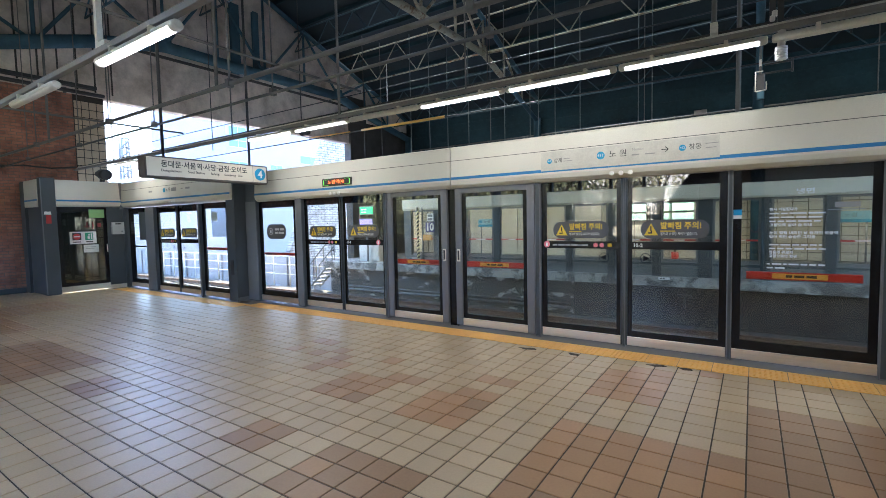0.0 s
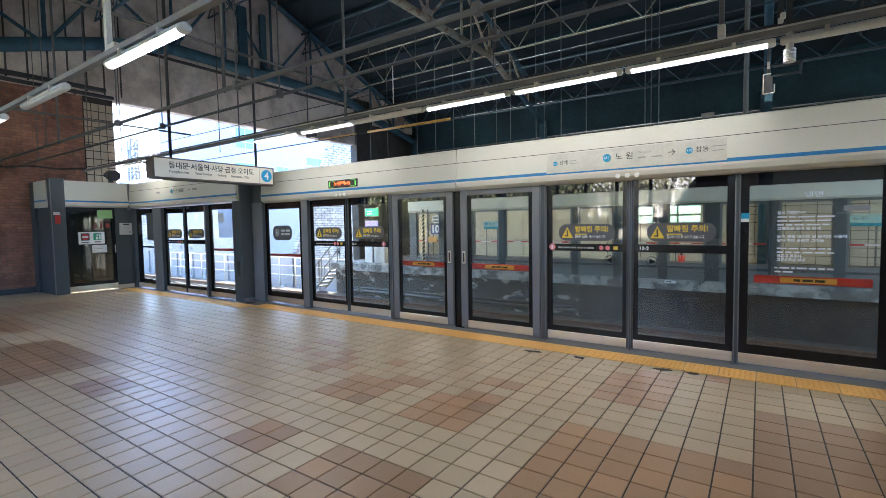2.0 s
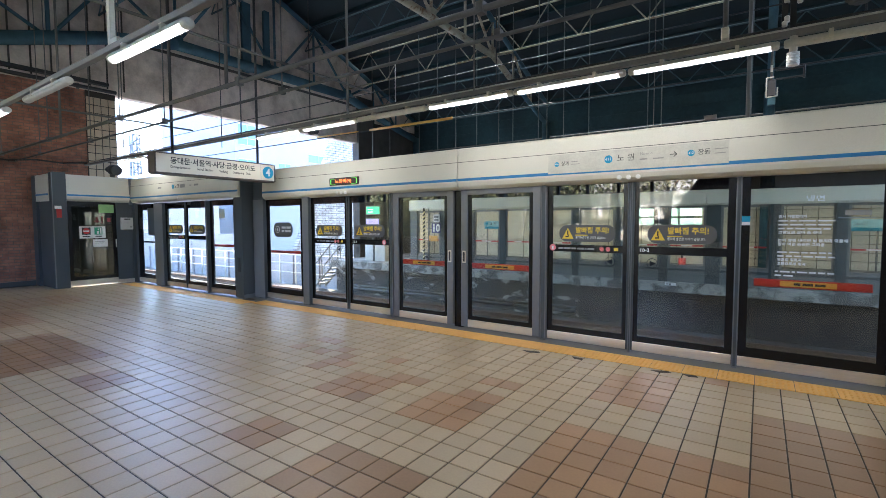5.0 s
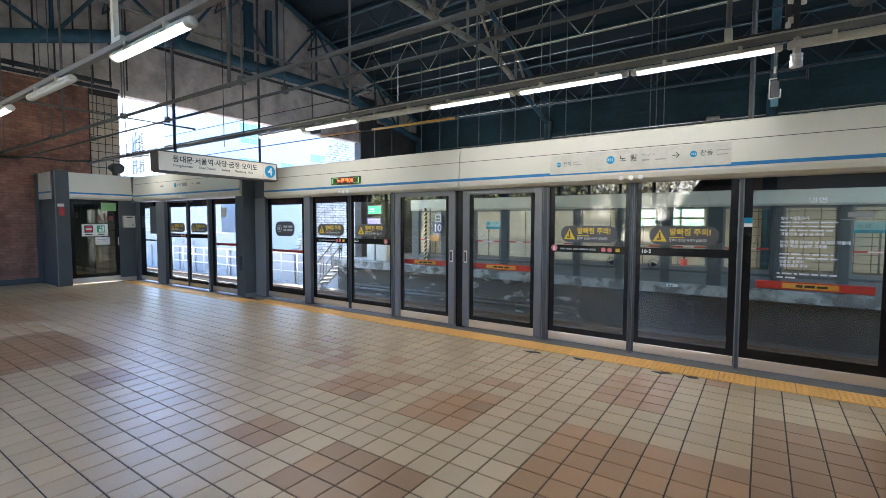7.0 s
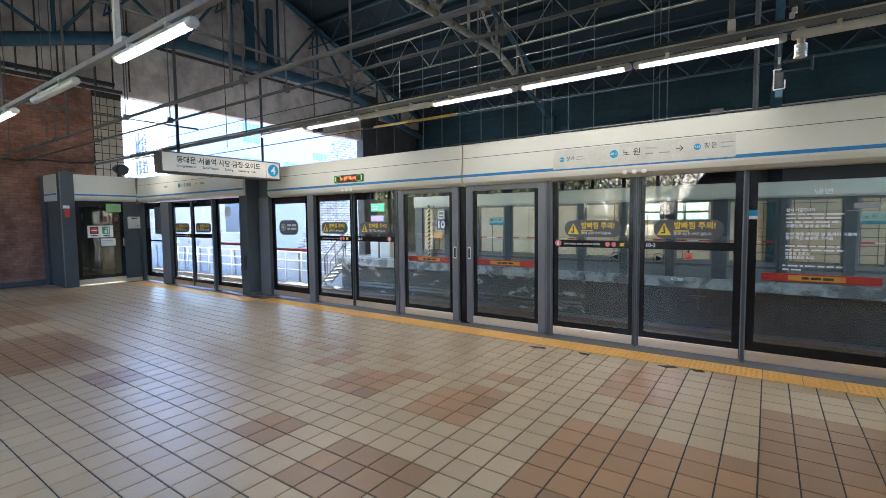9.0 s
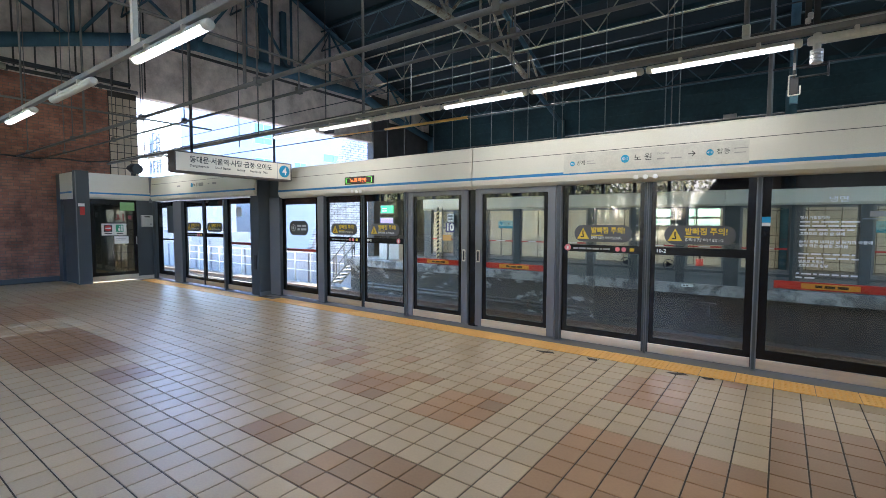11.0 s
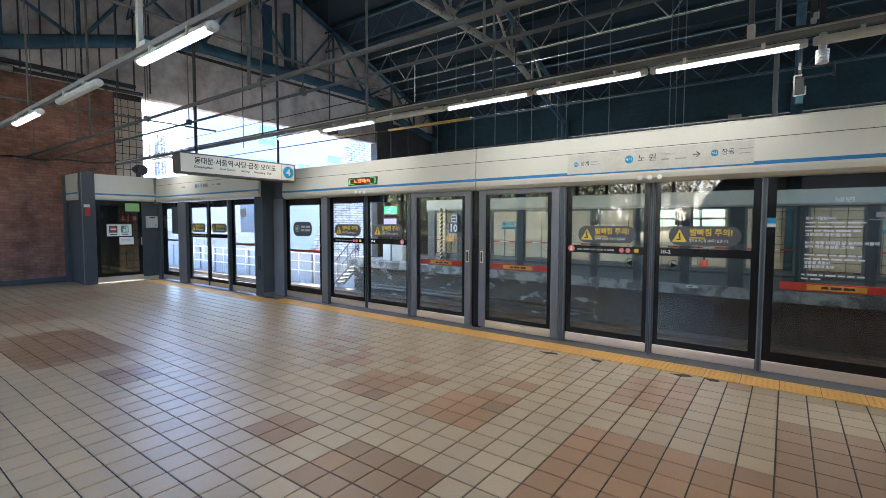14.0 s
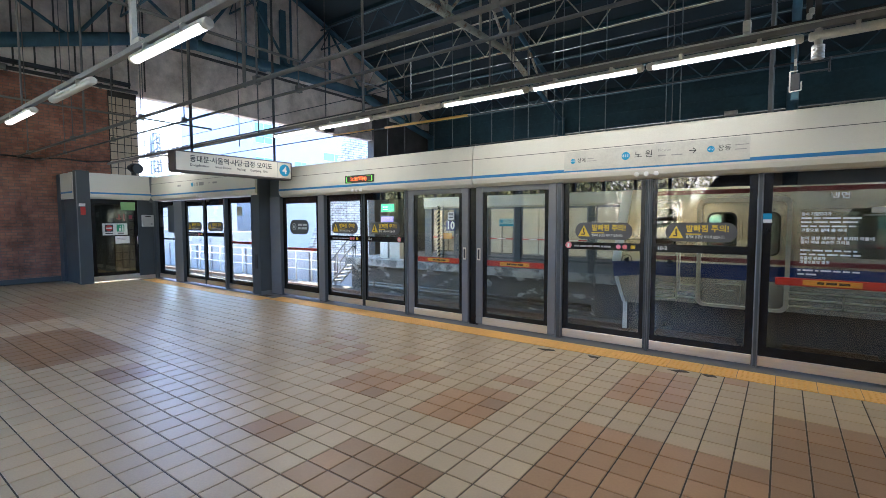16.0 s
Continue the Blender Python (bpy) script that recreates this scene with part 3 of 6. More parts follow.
def clear_pane(x0, x1, z0, z1, parent, y=0.0, rim=(0.055, 0.055, 0.08, 0.1), bars=()):
    """Glass with a black printed border (left, right, top, bottom) and black cross bars."""
    l, r, t, b = rim
    part("border", boxes((x0, x0 + l, y - 0.006, y + 0.006, z0, z1), (x1 - r, x1, y - 0.006, y + 0.006, z0, z1), (x0 + l, x1 - r, y - 0.006, y + 0.006, z0, z0 + b), *[(x0 + l, x1 - r, y - 0.0065, y + 0.0065, p, q) for p, q in bars]), M["frit"], parent)
    part("top_border", boxes((x0 + l, x1 - r, y - 0.006, y + 0.006, z1 - t, z1)), M["border_gloss"], parent)
    g = part("pane", boxes((x0 + l * 0.5, x1 - r * 0.5, y - 0.004, y + 0.004, z0 + b * 0.5, z1 - t)), M["glass"], parent)
    g.visible_shadow = False


def warning_sticker(x0, x1, parent, y=-0.008, z=1.42):
    h = 0.105
    s = part("sticker", plaque(x0, x1, z - h, z + h, y - 0.002, y, 0.1), M["sticker"], parent, "dark grey rounded warning sticker with yellow triangle")
    w = x1 - x0
    bm = bmesh.new()
    cx = x0 + 0.16 * w
    vs = [[bm.verts.new((cx + a, yy, z - 0.005 + b)) for a, b in ((-0.075, -0.065), (0.075, -0.065), (0, 0.075))] for yy in (y - 0.004, y - 0.002)]
    bm.faces.new(vs[0]); bm.faces.new(vs[1][::-1])
    for k in range(3):
        bm.faces.new((vs[0][k], vs[1][k], vs[1][(k + 1) % 3], vs[0][(k + 1) % 3]))
    bmesh.ops.recalc_face_normals(bm, faces=bm.faces)
    part("triangle", bm, M["sticker_yellow"], s)
    bm = boxes((cx - 0.008, cx + 0.006, y - 0.006, y - 0.004, z - 0.02, z + 0.035), (cx - 0.03, cx + 0.0, y - 0.006, y - 0.004, z - 0.05, z - 0.035), (cx + 0.0, cx + 0.012, y - 0.006, y - 0.004, z - 0.05, z - 0.015))
    part("pictogram", bm, M["black"], s)
    writing("lettering", "발빠짐 주의!", (x0 + 0.3 * w, y - 0.003, z + 0.035), 0.085, M["sticker_yellow"], s, width=0.58 * w, bold=0.002)
    part("small_print", boxes((x0 + 0.3 * w, x0 + 0.52 * w, y - 0.003, y - 0.002, z - 0.028, z - 0.016)), M["sticker_yellow"], s)
    writing("lettering", "열차와 승강장 사이가 넓습니다.", (x0 + 0.3 * w, y - 0.003, z - 0.055), 0.04, M["white"], s, width=0.54 * w)


def round_sticker(x, z, parent, y=-0.008):
    bm = bmesh.new()
    disc(bm, (x, y, z), 0.042, "y", 0.003)
    s = part("sticker", bm, M["pink"], parent, "round pink sticker")
    part("pictogram", boxes((x - 0.012, x + 0.012, y - 0.004, y - 0.002, z - 0.025, z + 0.02)), M["white"], s)


def arrow_mark(x, z, parent, sgn, y=-0.008):
    bm = bmesh.new()
    n = 28
    for k in range(n):
        a, b = 2 * math.pi * k / n, 2 * math.pi * (k + 1) / n
        vs = [bm.verts.new((x + r * math.cos(t), y - 0.002, z + r * math.sin(t))) for r, t in ((0.06, a), (0.06, b), (0.053, b), (0.053, a))]
        bm.faces.new(vs)
    vs = [bm.verts.new((x + sgn * p, y - 0.002, z + q)) for p, q in ((0.04, 0), (-0.025, 0.035), (-0.025, -0.035))]
    bm.faces.new(vs)
    bmesh.ops.solidify(bm, geom=bm.faces[:], thickness=0.002)
    part("arrow_mark", bm, M["black"], parent)


def door_leaf(x0, x1, y=0.0, side=1, stickers=True, number="", round_at=None):
    """One sliding leaf. side: 1 when it is the leaf whose inner edge is on the right."""
    t = empty("screen_door_leaf", "closed sliding glass platform screen door with black border", "screen door", "sliding screen doors")
    part("kick_plate", boxes((x0 + 0.006, x1 - 0.006, y - 0.02, y + 0.02, 0.03, 0.135), bevel=0.004), M["stainless"], t, "brushed stainless kick plate")
    clear_pane(x0, x1, 0.135, 2.06, t, y, rim=(0.07, 0.07, 0.15, 0.07) if stickers else (0.05, 0.05, 0.12, 0.07), bars=((1.185, 1.275),))
    ie = x1 if side > 0 else x0 + 0.02
    part("edge_seal", boxes((ie - 0.02, ie, y - 0.022, y + 0.022, 0.03, 2.06)), M["frame_dark"] if stickers else M["frame_grey"], t)
    if stickers:
        c, w = (x0 + x1) / 2, 0.35
        warning_sticker(c - w, c + w, t, y - 0.007)
        ax = x1 - 0.22 if side > 0 else x0 + 0.22
        arrow_mark(ax, 1.08, t, -side, y - 0.005)
        if side > 0:
            bars("small_print", x0 + 0.15, 1.228, (3, 4, 3, 4, 1, 4), 0.026, y - 0.0075, M["grey_print"], t, 0.8)
            bm = bmesh.new()
            for k in range(2):
                disc(bm, (x1 - 0.32 + 0.075 * k, y - 0.008, 1.23), 0.028, "y", 0.002)
            part("sticker", bm, M["pink"], t)
            part("triangle", boxes((x1 - 0.175, x1 - 0.125, y - 0.009, y - 0.007, 1.21, 1.25)), M["sticker_yellow"], t)
        elif number:
            writing("lettering", number, (x0 + 0.08, y - 0.0075, 1.23), 0.06, M["white"], t, bold=0.001)
    if round_at is not None:
        round_sticker(round_at, 1.235, t, y - 0.007)
    return settle(t, ((x0 + x1) / 2, y, 0))


def push_bar(x0, x1, y, parent):
    """Red push bar with an amber plate on the track side of a panel."""
    b_ = part("push_bar", boxes((x0, x1, y + 0.02, y + 0.05, 0.89, 0.97), bevel=0.006), M["red"], parent, "red push bar")
    c, w = x0 + (x1 - x0) * 0.48, (x1 - x0) * 0.24
    part("plate", boxes((c - w, c + w, y + 0.014, y + 0.0195, 0.905, 0.958)), M["amber"], b_, "amber instruction plate")
    bars("plate_print", c - w * 0.5, 0.932, (2, 3, 3), 0.03, y + 0.0138, M["black"], b_, 0.9)


def emergency_door(x0, x1, y=0.0, handle=1, dark=False):
    """A hinged panel in a broad grey frame."""
    t = empty("emergency_door", "hinged glass emergency door in a broad grey metal frame", "screen door", "hinged screen doors")
    fm = M["frame_dark"] if dark else M["frame_grey"]
    w = 0.11
    part("door_frame", boxes((x0, x0 + w, y - 0.05, y + 0.03, 0.03, 2.05), (x1 - w, x1, y - 0.05, y + 0.03, 0.03, 2.05), (x0 + w, x1 - w, y - 0.05, y + 0.03, 1.96, 2.05), bevel=0.005), fm, t)
    part("kick_plate", boxes((x0 + w, x1 - w, y - 0.045, y + 0.02, 0.03, 0.135), bevel=0.004), M["stainless"], t, "brushed stainless kick plate")
    clear_pane(x0 + w, x1 - w, 0.135, 1.96, t, y - 0.02, rim=(0.06, 0.06, 0.05, 0.06))
    push_bar(x0 + w + 0.03, x1 - w - 0.03, y, t)
    hx = x1 - w / 2 if handle > 0 else x0 + w / 2
    h = part("handle", boxes((hx - 0.028, hx + 0.028, y - 0.058, y - 0.049, 0.97, 1.15), bevel=0.004), M["stainless"], t, "recessed stainless pull handle")
    part("recess", boxes((hx - 0.014, hx + 0.014, y - 0.062, y - 0.058, 0.99, 1.13)), M["black"], h)
    return settle(t, ((x0 + x1) / 2, y, 0))


def fixed_panel(x0, x1, y=0.0, rim=(0.06, 0.06, 0.12, 0.1), bars=()):
    t = empty("fixed_screen_panel", "fixed glass panel of the screen doors with black border", "screen panel", "fixed screen panels")
    part("kick_plate", boxes((x0, x1, y - 0.025, y + 0.02, 0.03, 0.135), bevel=0.004), M["stainless"], t, "brushed stainless kick plate")
    clear_pane(x0, x1, 0.135, 2.06, t, y, rim=rim, bars=bars)
    return t


def screen_post(x0, x1, y=0.0, mat="frame_grey", y0=-0.07, label="upright grey metal post of the screen doors"):
    t = empty("screen_post", label, "post", "screen door posts")
    part("shaft", boxes((x0, x1, y + y0, y + 0.09, 0.0, 2.06), bevel=0.006), M[mat], t)
    part("edge_strip", boxes((x0 + 0.012, x1 - 0.012, y + y0 - 0.004, y + y0 + 0.002, 0.02, 2.04)), M["frame_dark"] if mat == "frame_grey" else M["frame_grey"], t)
    return settle(t, ((x0 + x1) / 2, y, 0))


# the run in front of the camera
door_leaf(-2.112, -1.092, side=1, round_at=-2.04)
door_leaf(-1.056, -0.026, side=-1, number="10-2")
door_leaf(-6.79, -5.825, side=1)
door_leaf(-5.79, -4.805, side=-1, number="10-3", round_at=-4.97)
emergency_door(-3.432, -2.195, handle=-1)
emergency_door(-4.735, -3.572, handle=1)
screen_post(-2.188, -2.116, y0=-0.055)
screen_post(-0.024, 0.026, y0=-0.03)
screen_post(-6.985, -6.795, mat="frame_dark", label="broad dark metal post of the screen doors")
screen_post(-1.09, -1.058, y0=-0.016)
screen_post(-4.8, -4.74)
gapfill = empty("screen_post", "black recess between two emergency doors", "post", "screen door posts")
part("shaft", boxes((-3.572, -3.432, -0.005, 0.05, 0, 2.06)), M["frit"], gapfill)
settle(gapfill, (-3.5, 0, 0))

poem = fixed_panel(0.026, 1.19, rim=(0.075, 0.07, 0.16, 0.1))
part("tag", boxes((0.028, 0.102, -0.012, -0.007, 1.525, 1.62)), M["sign_blue"], poem, "small blue and white sticker")
part("tag", boxes((0.028, 0.102, -0.0135, -0.0122, 1.525, 1.56)), M["white"], poem)
writing("title", "냉면", (0.55, -0.008, 1.785), 0.06, M["white"], poem, width=0.14, bold=0.0008)
part("small_print", boxes((0.85, 1.04, -0.008, -0.006, 1.62, 1.67), (0.8, 1.07, -0.008, -0.006, 1.595, 1.603)), M["grey_print"], poem)
VERSE = ("잠시 기절했다가", (3, 2, 5, 5), (3, 4, 3, 4), (2, 2, 3, 4, 2), "고향으로 살아 숨 쉬네", (), "눈이 펑펑 내리던 날 동치미 국물에", "말아 먹던 슴슴한 그리움", (), (3, 3, 2, 2, 2, 1), (2, 2, 2, 3, 3, 2), "영혼의 위로자", "고향으로의 회귀", (), (1, 3, 1, 3, 2, 2, 2), (2, 3))
for k, line in enumerate(VERSE):
    z = 1.61 - 0.0395 * k
    if isinstance(line, str):
        writing("verse_line", line, (0.34, -0.008, z), 0.035, M["white"], poem, bold=0.0013, width=0.0285 * len(line))
    elif line:
        bars("verse_line", 0.34 if k < 14 else 0.325, z, line, 0.019, -0.0075, M["white"], poem, 1.4)
push_bar(0.15, 1.08, 0.0, poem)
settle(poem, (0.6, 0, 0))

flank = fixed_panel(-8.18, -6.99, rim=(0.1, 0.12, 0.16, 0.11))
part("sticker", plaque(-7.94, -7.34, 1.28, 1.57, -0.01, -0.007, 0.13), M["sticker"], flank, "dark rounded sticker with a white pictogram")
bars("small_print", -7.68, 1.47, (3, 3), 0.05, -0.011, M["print_pale"], flank, 0.85)
bars("small_print", -7.68, 1.4, (2, 4), 0.05, -0.011, M["print_pale"], flank, 0.85)
bm = bmesh.new()
disc(bm, (-7.81, -0.011, 1.43), 0.07, "y", 0.002)
emblem = part("pictogram", bm, M["print_pale"], flank)
bm = bmesh.new()
disc(bm, (-7.81, -0.0125, 1.43), 0.058, "y", 0.002)
part("pictogram_field", bm, M["sticker"], emblem)
part("pictogram_figure", plaque(-7.835, -7.785, 1.4, 1.46, -0.015, -0.0137, 0.02), M["print_pale"], emblem)
part("guard_rail", rods([((-8.1, 0.05, 0.98), (-7.05, 0.05, 0.98))], 0.026), M["red"], flank)
settle(flank, (-7.6, 0, 0))

# the next run, out to where the place closes
screen_post(1.19, 1.29)
emergency_door(1.29, 2.52, handle=-1)
screen_post(2.53, 2.63)
door_leaf(2.64, 3.65, side=1)
screen_post(3.652, 3.684, y0=-0.016)
door_leaf(3.686, 4.7, side=-1, number="10-1")
screen_post(4.705, 4.8)
settle(fixed_panel(4.8, XR), (6.9, 0, 0))

# the stepped-forward run at the platform's end
YL = -0.25
p = fixed_panel(-13.4, -12.4, YL, rim=(0.26, 0.06, 0.16, 0.11), bars=((1.06, 1.1),))
part("notice", boxes((-12.83, -12.47, YL - 0.012, YL - 0.007, 1.25, 1.95)), M["frame_dark"], p, "dark notice board behind the glass")
settle(p, (-12.9, YL, 0))
screen_post(-12.36, -11.92, YL, mat="frame_dark", label="broad dark metal post of the screen doors")
door_leaf(-11.9, -10.93, YL, side=1)
door_leaf(-10.9, -9.97, YL, side=-1)
screen_post(-9.96, -9.88, YL, mat="frame_dark", label="dark metal post of the screen doors")
p = fixed_panel(-9.87, -8.86, YL, rim=(0.08, 0.1, 0.12, 0.09))
part("guard_rail", rods([((-9.8, YL + 0.05, 1.07), (-8.95, YL + 0.05, 1.07))], 0.028), M["red"], p)
part("notice", boxes((-9.5, -9.28, YL - 0.012, YL - 0.007, 1.66, 1.86)), M["cabinet"], p, "small faded notice")
settle(p, (-9.4, YL, 0))
rp = empty("screen_return_panel", "dark grey metal return panel where the screen doors step back", "panel")
part("sheet", boxes((-8.86, -8.56, YL - 0.06, 0.06, 0, 2.62), bevel=0.006), M["frame_dark"], rp)
part("upper_sheet", boxes((-8.556, -8.16, -0.05, 0.06, 2.062, 2.62), bevel=0.004), M["frame_dark"], rp)
part("corner_trim", boxes((-8.62, -8.554, YL - 0.066, YL - 0.03, 0.0, 2.62)), M["frame_dark"], rp)
part("key_switch", boxes((-8.74, -8.66, YL - 0.075, YL - 0.06, 0.55, 0.85)), M["black"], rp)
part("base_plate", boxes((-8.557, -8.547, YL - 0.06, 0.06, 0.0, 0.08)), M["frame_grey"], rp)
settle(rp, (-8.7, -0.1, 0))
cp = empty("corner_post", "dark corner post between end gate and screen doors", "post")
part("shaft", boxes((-13.7, -13.42, YL - 0.06, YL + 0.09, 0, 2.74), bevel=0.006), M["frame_dark"], cp)
part("cover_strip", boxes((-13.6, -13.54, YL - 0.135, YL - 0.06, 2.05, 2.74)), M["frame_grey"], cp)
settle(cp, (-13.56, YL, 0))
screen_post(-8.55, -8.185, 0.0, mat="frame_dark", label="dark metal end post of the screen doors")


# header boxes
def header(x0, x1, y, z0=HB, z1=HT, sign=None, lights=None):
    t = empty("screen_door_header", "cream enamelled header box over the screen doors with blue stripe", "header", "screen door headers")
    f = y - 0.12
    prof = [(y + 0.25, z1), (f + 0.06, z1), (f + 0.03, z1 - 0.015), (f, z0 + 0.1), (f + 0.012, z0 + 0.05), (f + 0.05, z0 + 0.012), (f + 0.1, z0), (y + 0.25, z0)]
    part("casing", sweep(prof, x0 + 0.004, x1 - 0.004), M["header_white"], t)

    def face(z):
        return f + 0.03 * (z - z0 - 0.1) / (z1 - z0 - 0.115)

    part("groove", sweep([(face(z1 - 0.2) - 0.0015, z1 - 0.2), (face(z1 - 0.2) + 0.02, z1 - 0.2), (face(z1 - 0.2) + 0.02, z1 - 0.207), (face(z1 - 0.207) - 0.0015, z1 - 0.207)], x0 + 0.004, x1 - 0.004), M["groove"], t)
    s0, s1 = z0 + 0.125, z0 + 0.162
    part("stripe", sweep([(face(s0) - 0.003, s0), (face(s0) + 0.02, s0), (face(s1) + 0.02, s1), (face(s1) - 0.003, s1)], x0 + 0.004, x1 - 0.004), M["stripe_blue"], t, "bright blue stripe")
    for lx in lights or ():
        for k in (-1, 0, 1):
            bm = bmesh.new()
            disc(bm, (lx + 0.105 * k, f + 0.012, z0 + 0.055), 0.026, "y", 0.03)
            part("indicator_lamp", bm, M["white"], t)
    return t, face


h, face = header(-3.452, 1.42, 0.0, lights=(-1.09,))
sg = part("route_sign", sweep([(face(2.17) - 0.006, 2.173), (face(2.17) + 0.01, 2.173), (face(2.41) + 0.01, 2.41), (face(2.41) - 0.006, 2.41)], -2.07, -0.1), M["sign_face"], h, "route sign with station names and arrow")
fy = face(2.3) - 0.012
for x, z, r, code in ((-1.955, 2.29, 0.03, 0.03), (-1.32, 2.305, 0.046, 0.05), (-0.45, 2.305, 0.034, 0.034)):
    bm = bmesh.new()
    disc(bm, (x, fy + 0.004, z), r, "y", 0.008)
    part("station_dot", bm, M["sign_blue"], sg, "blue station dot")
    writing("lettering", {0.05: "411", 0.03: "410", 0.034: "412"}[code], (x, fy - 0.002, z), code, M["white"], sg, align="CENTER")
writing("lettering", "상계", (-1.9, fy, 2.29), 0.062, M["black"], sg, width=0.1)
writing("lettering", "노 원", (-1.225, fy, 2.305), 0.088, M["black"], sg, width=0.19)
writing("lettering", "Nowon", (-0.97, fy, 2.338), 0.045, M["grey_print"], sg, width=0.13)
for xa, xb, za, zb in ((-0.97, -0.89, 2.27, 2.285), (-0.83, -0.72, 2.27, 2.282), (-1.77, -1.69, 2.305, 2.313), (-1.77, -1.66, 2.275, 2.282), (-0.23, -0.11, 2.325, 2.333), (-0.23, -0.13, 2.28, 2.288)):
    part("small_print", boxes((xa, xb, fy, fy + 0.002, za, zb)), M["grey_print"], sg)
writing("lettering", "→", (-0.67, fy, 2.305), 0.1, M["black"], sg)
writing("lettering", "창동", (-0.39, fy, 2.305), 0.068, M["black"], sg, width=0.12)
settle(h, (-1.15, 0, HB))
h, face = header(-8.15, -3.46, 0.0, lights=(-5.86,))
settle(h, (-5.8, 0, HB))
led = empty("led_display", "small led display board with glowing station name", "display")
lf = face(2.28) - 0.02
part("casing", boxes((-6.14, -5.43, lf, lf + 0.06, 2.215, 2.345), bevel=0.004), M["black"], led)
part("screen_edge", boxes((-6.09, -5.98, lf - 0.002, lf, 2.228, 2.233), (-6.09, -5.98, lf - 0.002, lf, 2.325, 2.33), (-5.59, -5.48, lf - 0.002, lf, 2.228, 2.233), (-5.59, -5.48, lf - 0.002, lf, 2.325, 2.33), (-6.11, -6.09, lf - 0.002, lf, 2.235, 2.323), (-5.48, -5.46, lf - 0.002, lf, 2.235, 2.323)), M["led_green"], led)
writing("lettering", "노원역(4)", (-6.0, lf - 0.003, 2.28), 0.075, M["led_red"], led, width=0.4)
settle(led, (-5.8, lf, 2.21))
h, face = header(1.428, XR, 0.0)
settle(h, (4.0, 0, HB))
h, face = header(-13.53, -8.6, YL, 2.08, 2.73, lights=(-10.93,))
fz = face(2.35) - 0.004
bm = bmesh.new()
disc(bm, (-11.25, fz, 2.42), 0.05, "y", 0.006)
part("station_dot", bm, M["sign_blue"], h)
writing("lettering", "노 원", (-11.17, fz, 2.42), 0.1, M["black"], h)
for x0, x1, y0, y1, z0, z1 in ((-12.0, -11.83, fz, fz + 0.002, 2.4, 2.44), (-10.5, -10.42, fz, fz + 0.002, 2.41, 2.43), (-10.3, -10.12, fz, fz + 0.002, 2.4, 2.44), (-10.92, -10.7, fz, fz + 0.002, 2.38, 2.46)):
    part("small_print", boxes((x0, x1, y0, y1, z0, z1)), M["grey_print"], h)
settle(h, (-11.1, YL, HB))

# end gate
XG = -13.65
g = empty("end_gate", "dark metal end gate with glass door and safety notices", "gate")
part("gate_post", boxes((XG - 0.1, XG + 0.1, -2.0, -1.72, 0, 2.78), bevel=0.008), M["frame_dark"], g)
part("gate_post", boxes((XG - 0.05, XG + 0.05, -0.68, YL - 0.06, 0.1, 2.1), bevel=0.006), M["frame_dark"], g)
part("kick_plate", boxes((XG - 0.04, XG + 0.055, -0.68, YL - 0.06, 0.0, 0.1)), M["stainless"], g)
part("gate_frame", boxes((XG - 0.03, XG + 0.03, -1.72, -1.62, 0.02, 2.1), (XG - 0.03, XG + 0.03, -0.75, -0.68, 0.02, 2.1), (XG - 0.03, XG + 0.03, -1.62, -0.75, 1.98, 2.1), (XG - 0.03, XG + 0.03, -1.62, -0.75, 0.16, 0.24)), M["frit"], g)
part("kick_plate", boxes((XG - 0.03, XG + 0.035, -1.72, -0.68, 0.02, 0.16)), M["stainless"], g)
gp = part("pane", boxes((XG - 0.005, XG + 0.005, -1.62, -0.75, 0.24, 1.98)), M["gate_glass"], g)
gp.visible_shadow = False
part("pull_handle", rods([((XG + 0.06, -0.71, 0.95), (XG + 0.06, -0.71, 1.15))], 0.012, 8), M["stainless"], g, "short stainless pull handle")
n = part("notice", boxes((XG + 0.03, XG + 0.036, -1.48, -0.93, 1.19, 1.49)), M["white"], g, "white notice with red and green symbols")
part("pictogram", boxes((XG + 0.036, XG + 0.038, -1.43, -1.25, 1.28, 1.46)), M["black"], n)
bm = bmesh.new()
disc(bm, (XG + 0.039, -1.34, 1.37), 0.075, "x", 0.004)
part("pictogram", bm, M["red"], n)
part("pictogram", boxes((XG + 0.041, XG + 0.0425, -1.4, -1.28, 1.355, 1.385)), M["white"], n)
part("pictogram", boxes((XG + 0.036, XG + 0.04, -1.17, -1.0, 1.28, 1.46)), M["green_print"], n)
part("pictogram", boxes((XG + 0.04, XG + 0.042, -1.05, -1.02, 1.3, 1.44), (XG + 0.04, XG + 0.042, -1.12, -1.07, 1.3, 1.37), (XG + 0.04, XG + 0.042, -1.1, -1.07, 1.39, 1.43)), M["white"], n)
part("caption", boxes((XG + 0.036, XG + 0.038, -1.42, -1.26, 1.225, 1.25), (XG + 0.036, XG + 0.038, -1.15, -1.01, 1.225, 1.25)), M["black"], n)
n = part("notice", boxes((XG + 0.03, XG + 0.036, -1.21, -0.89, 0.97, 1.16)), M["white"], g)
part("caption", boxes((XG + 0.036, XG + 0.038, -1.17, -0.95, 1.1, 1.11), (XG + 0.036, XG + 0.038, -1.17, -0.98, 1.06, 1.07)), M["grey_print"], n)
part("notice", boxes((XG + 0.03, XG + 0.036, -1.06, -0.73, 1.83, 2.04)), M["green_paper"], g, "light green notice")
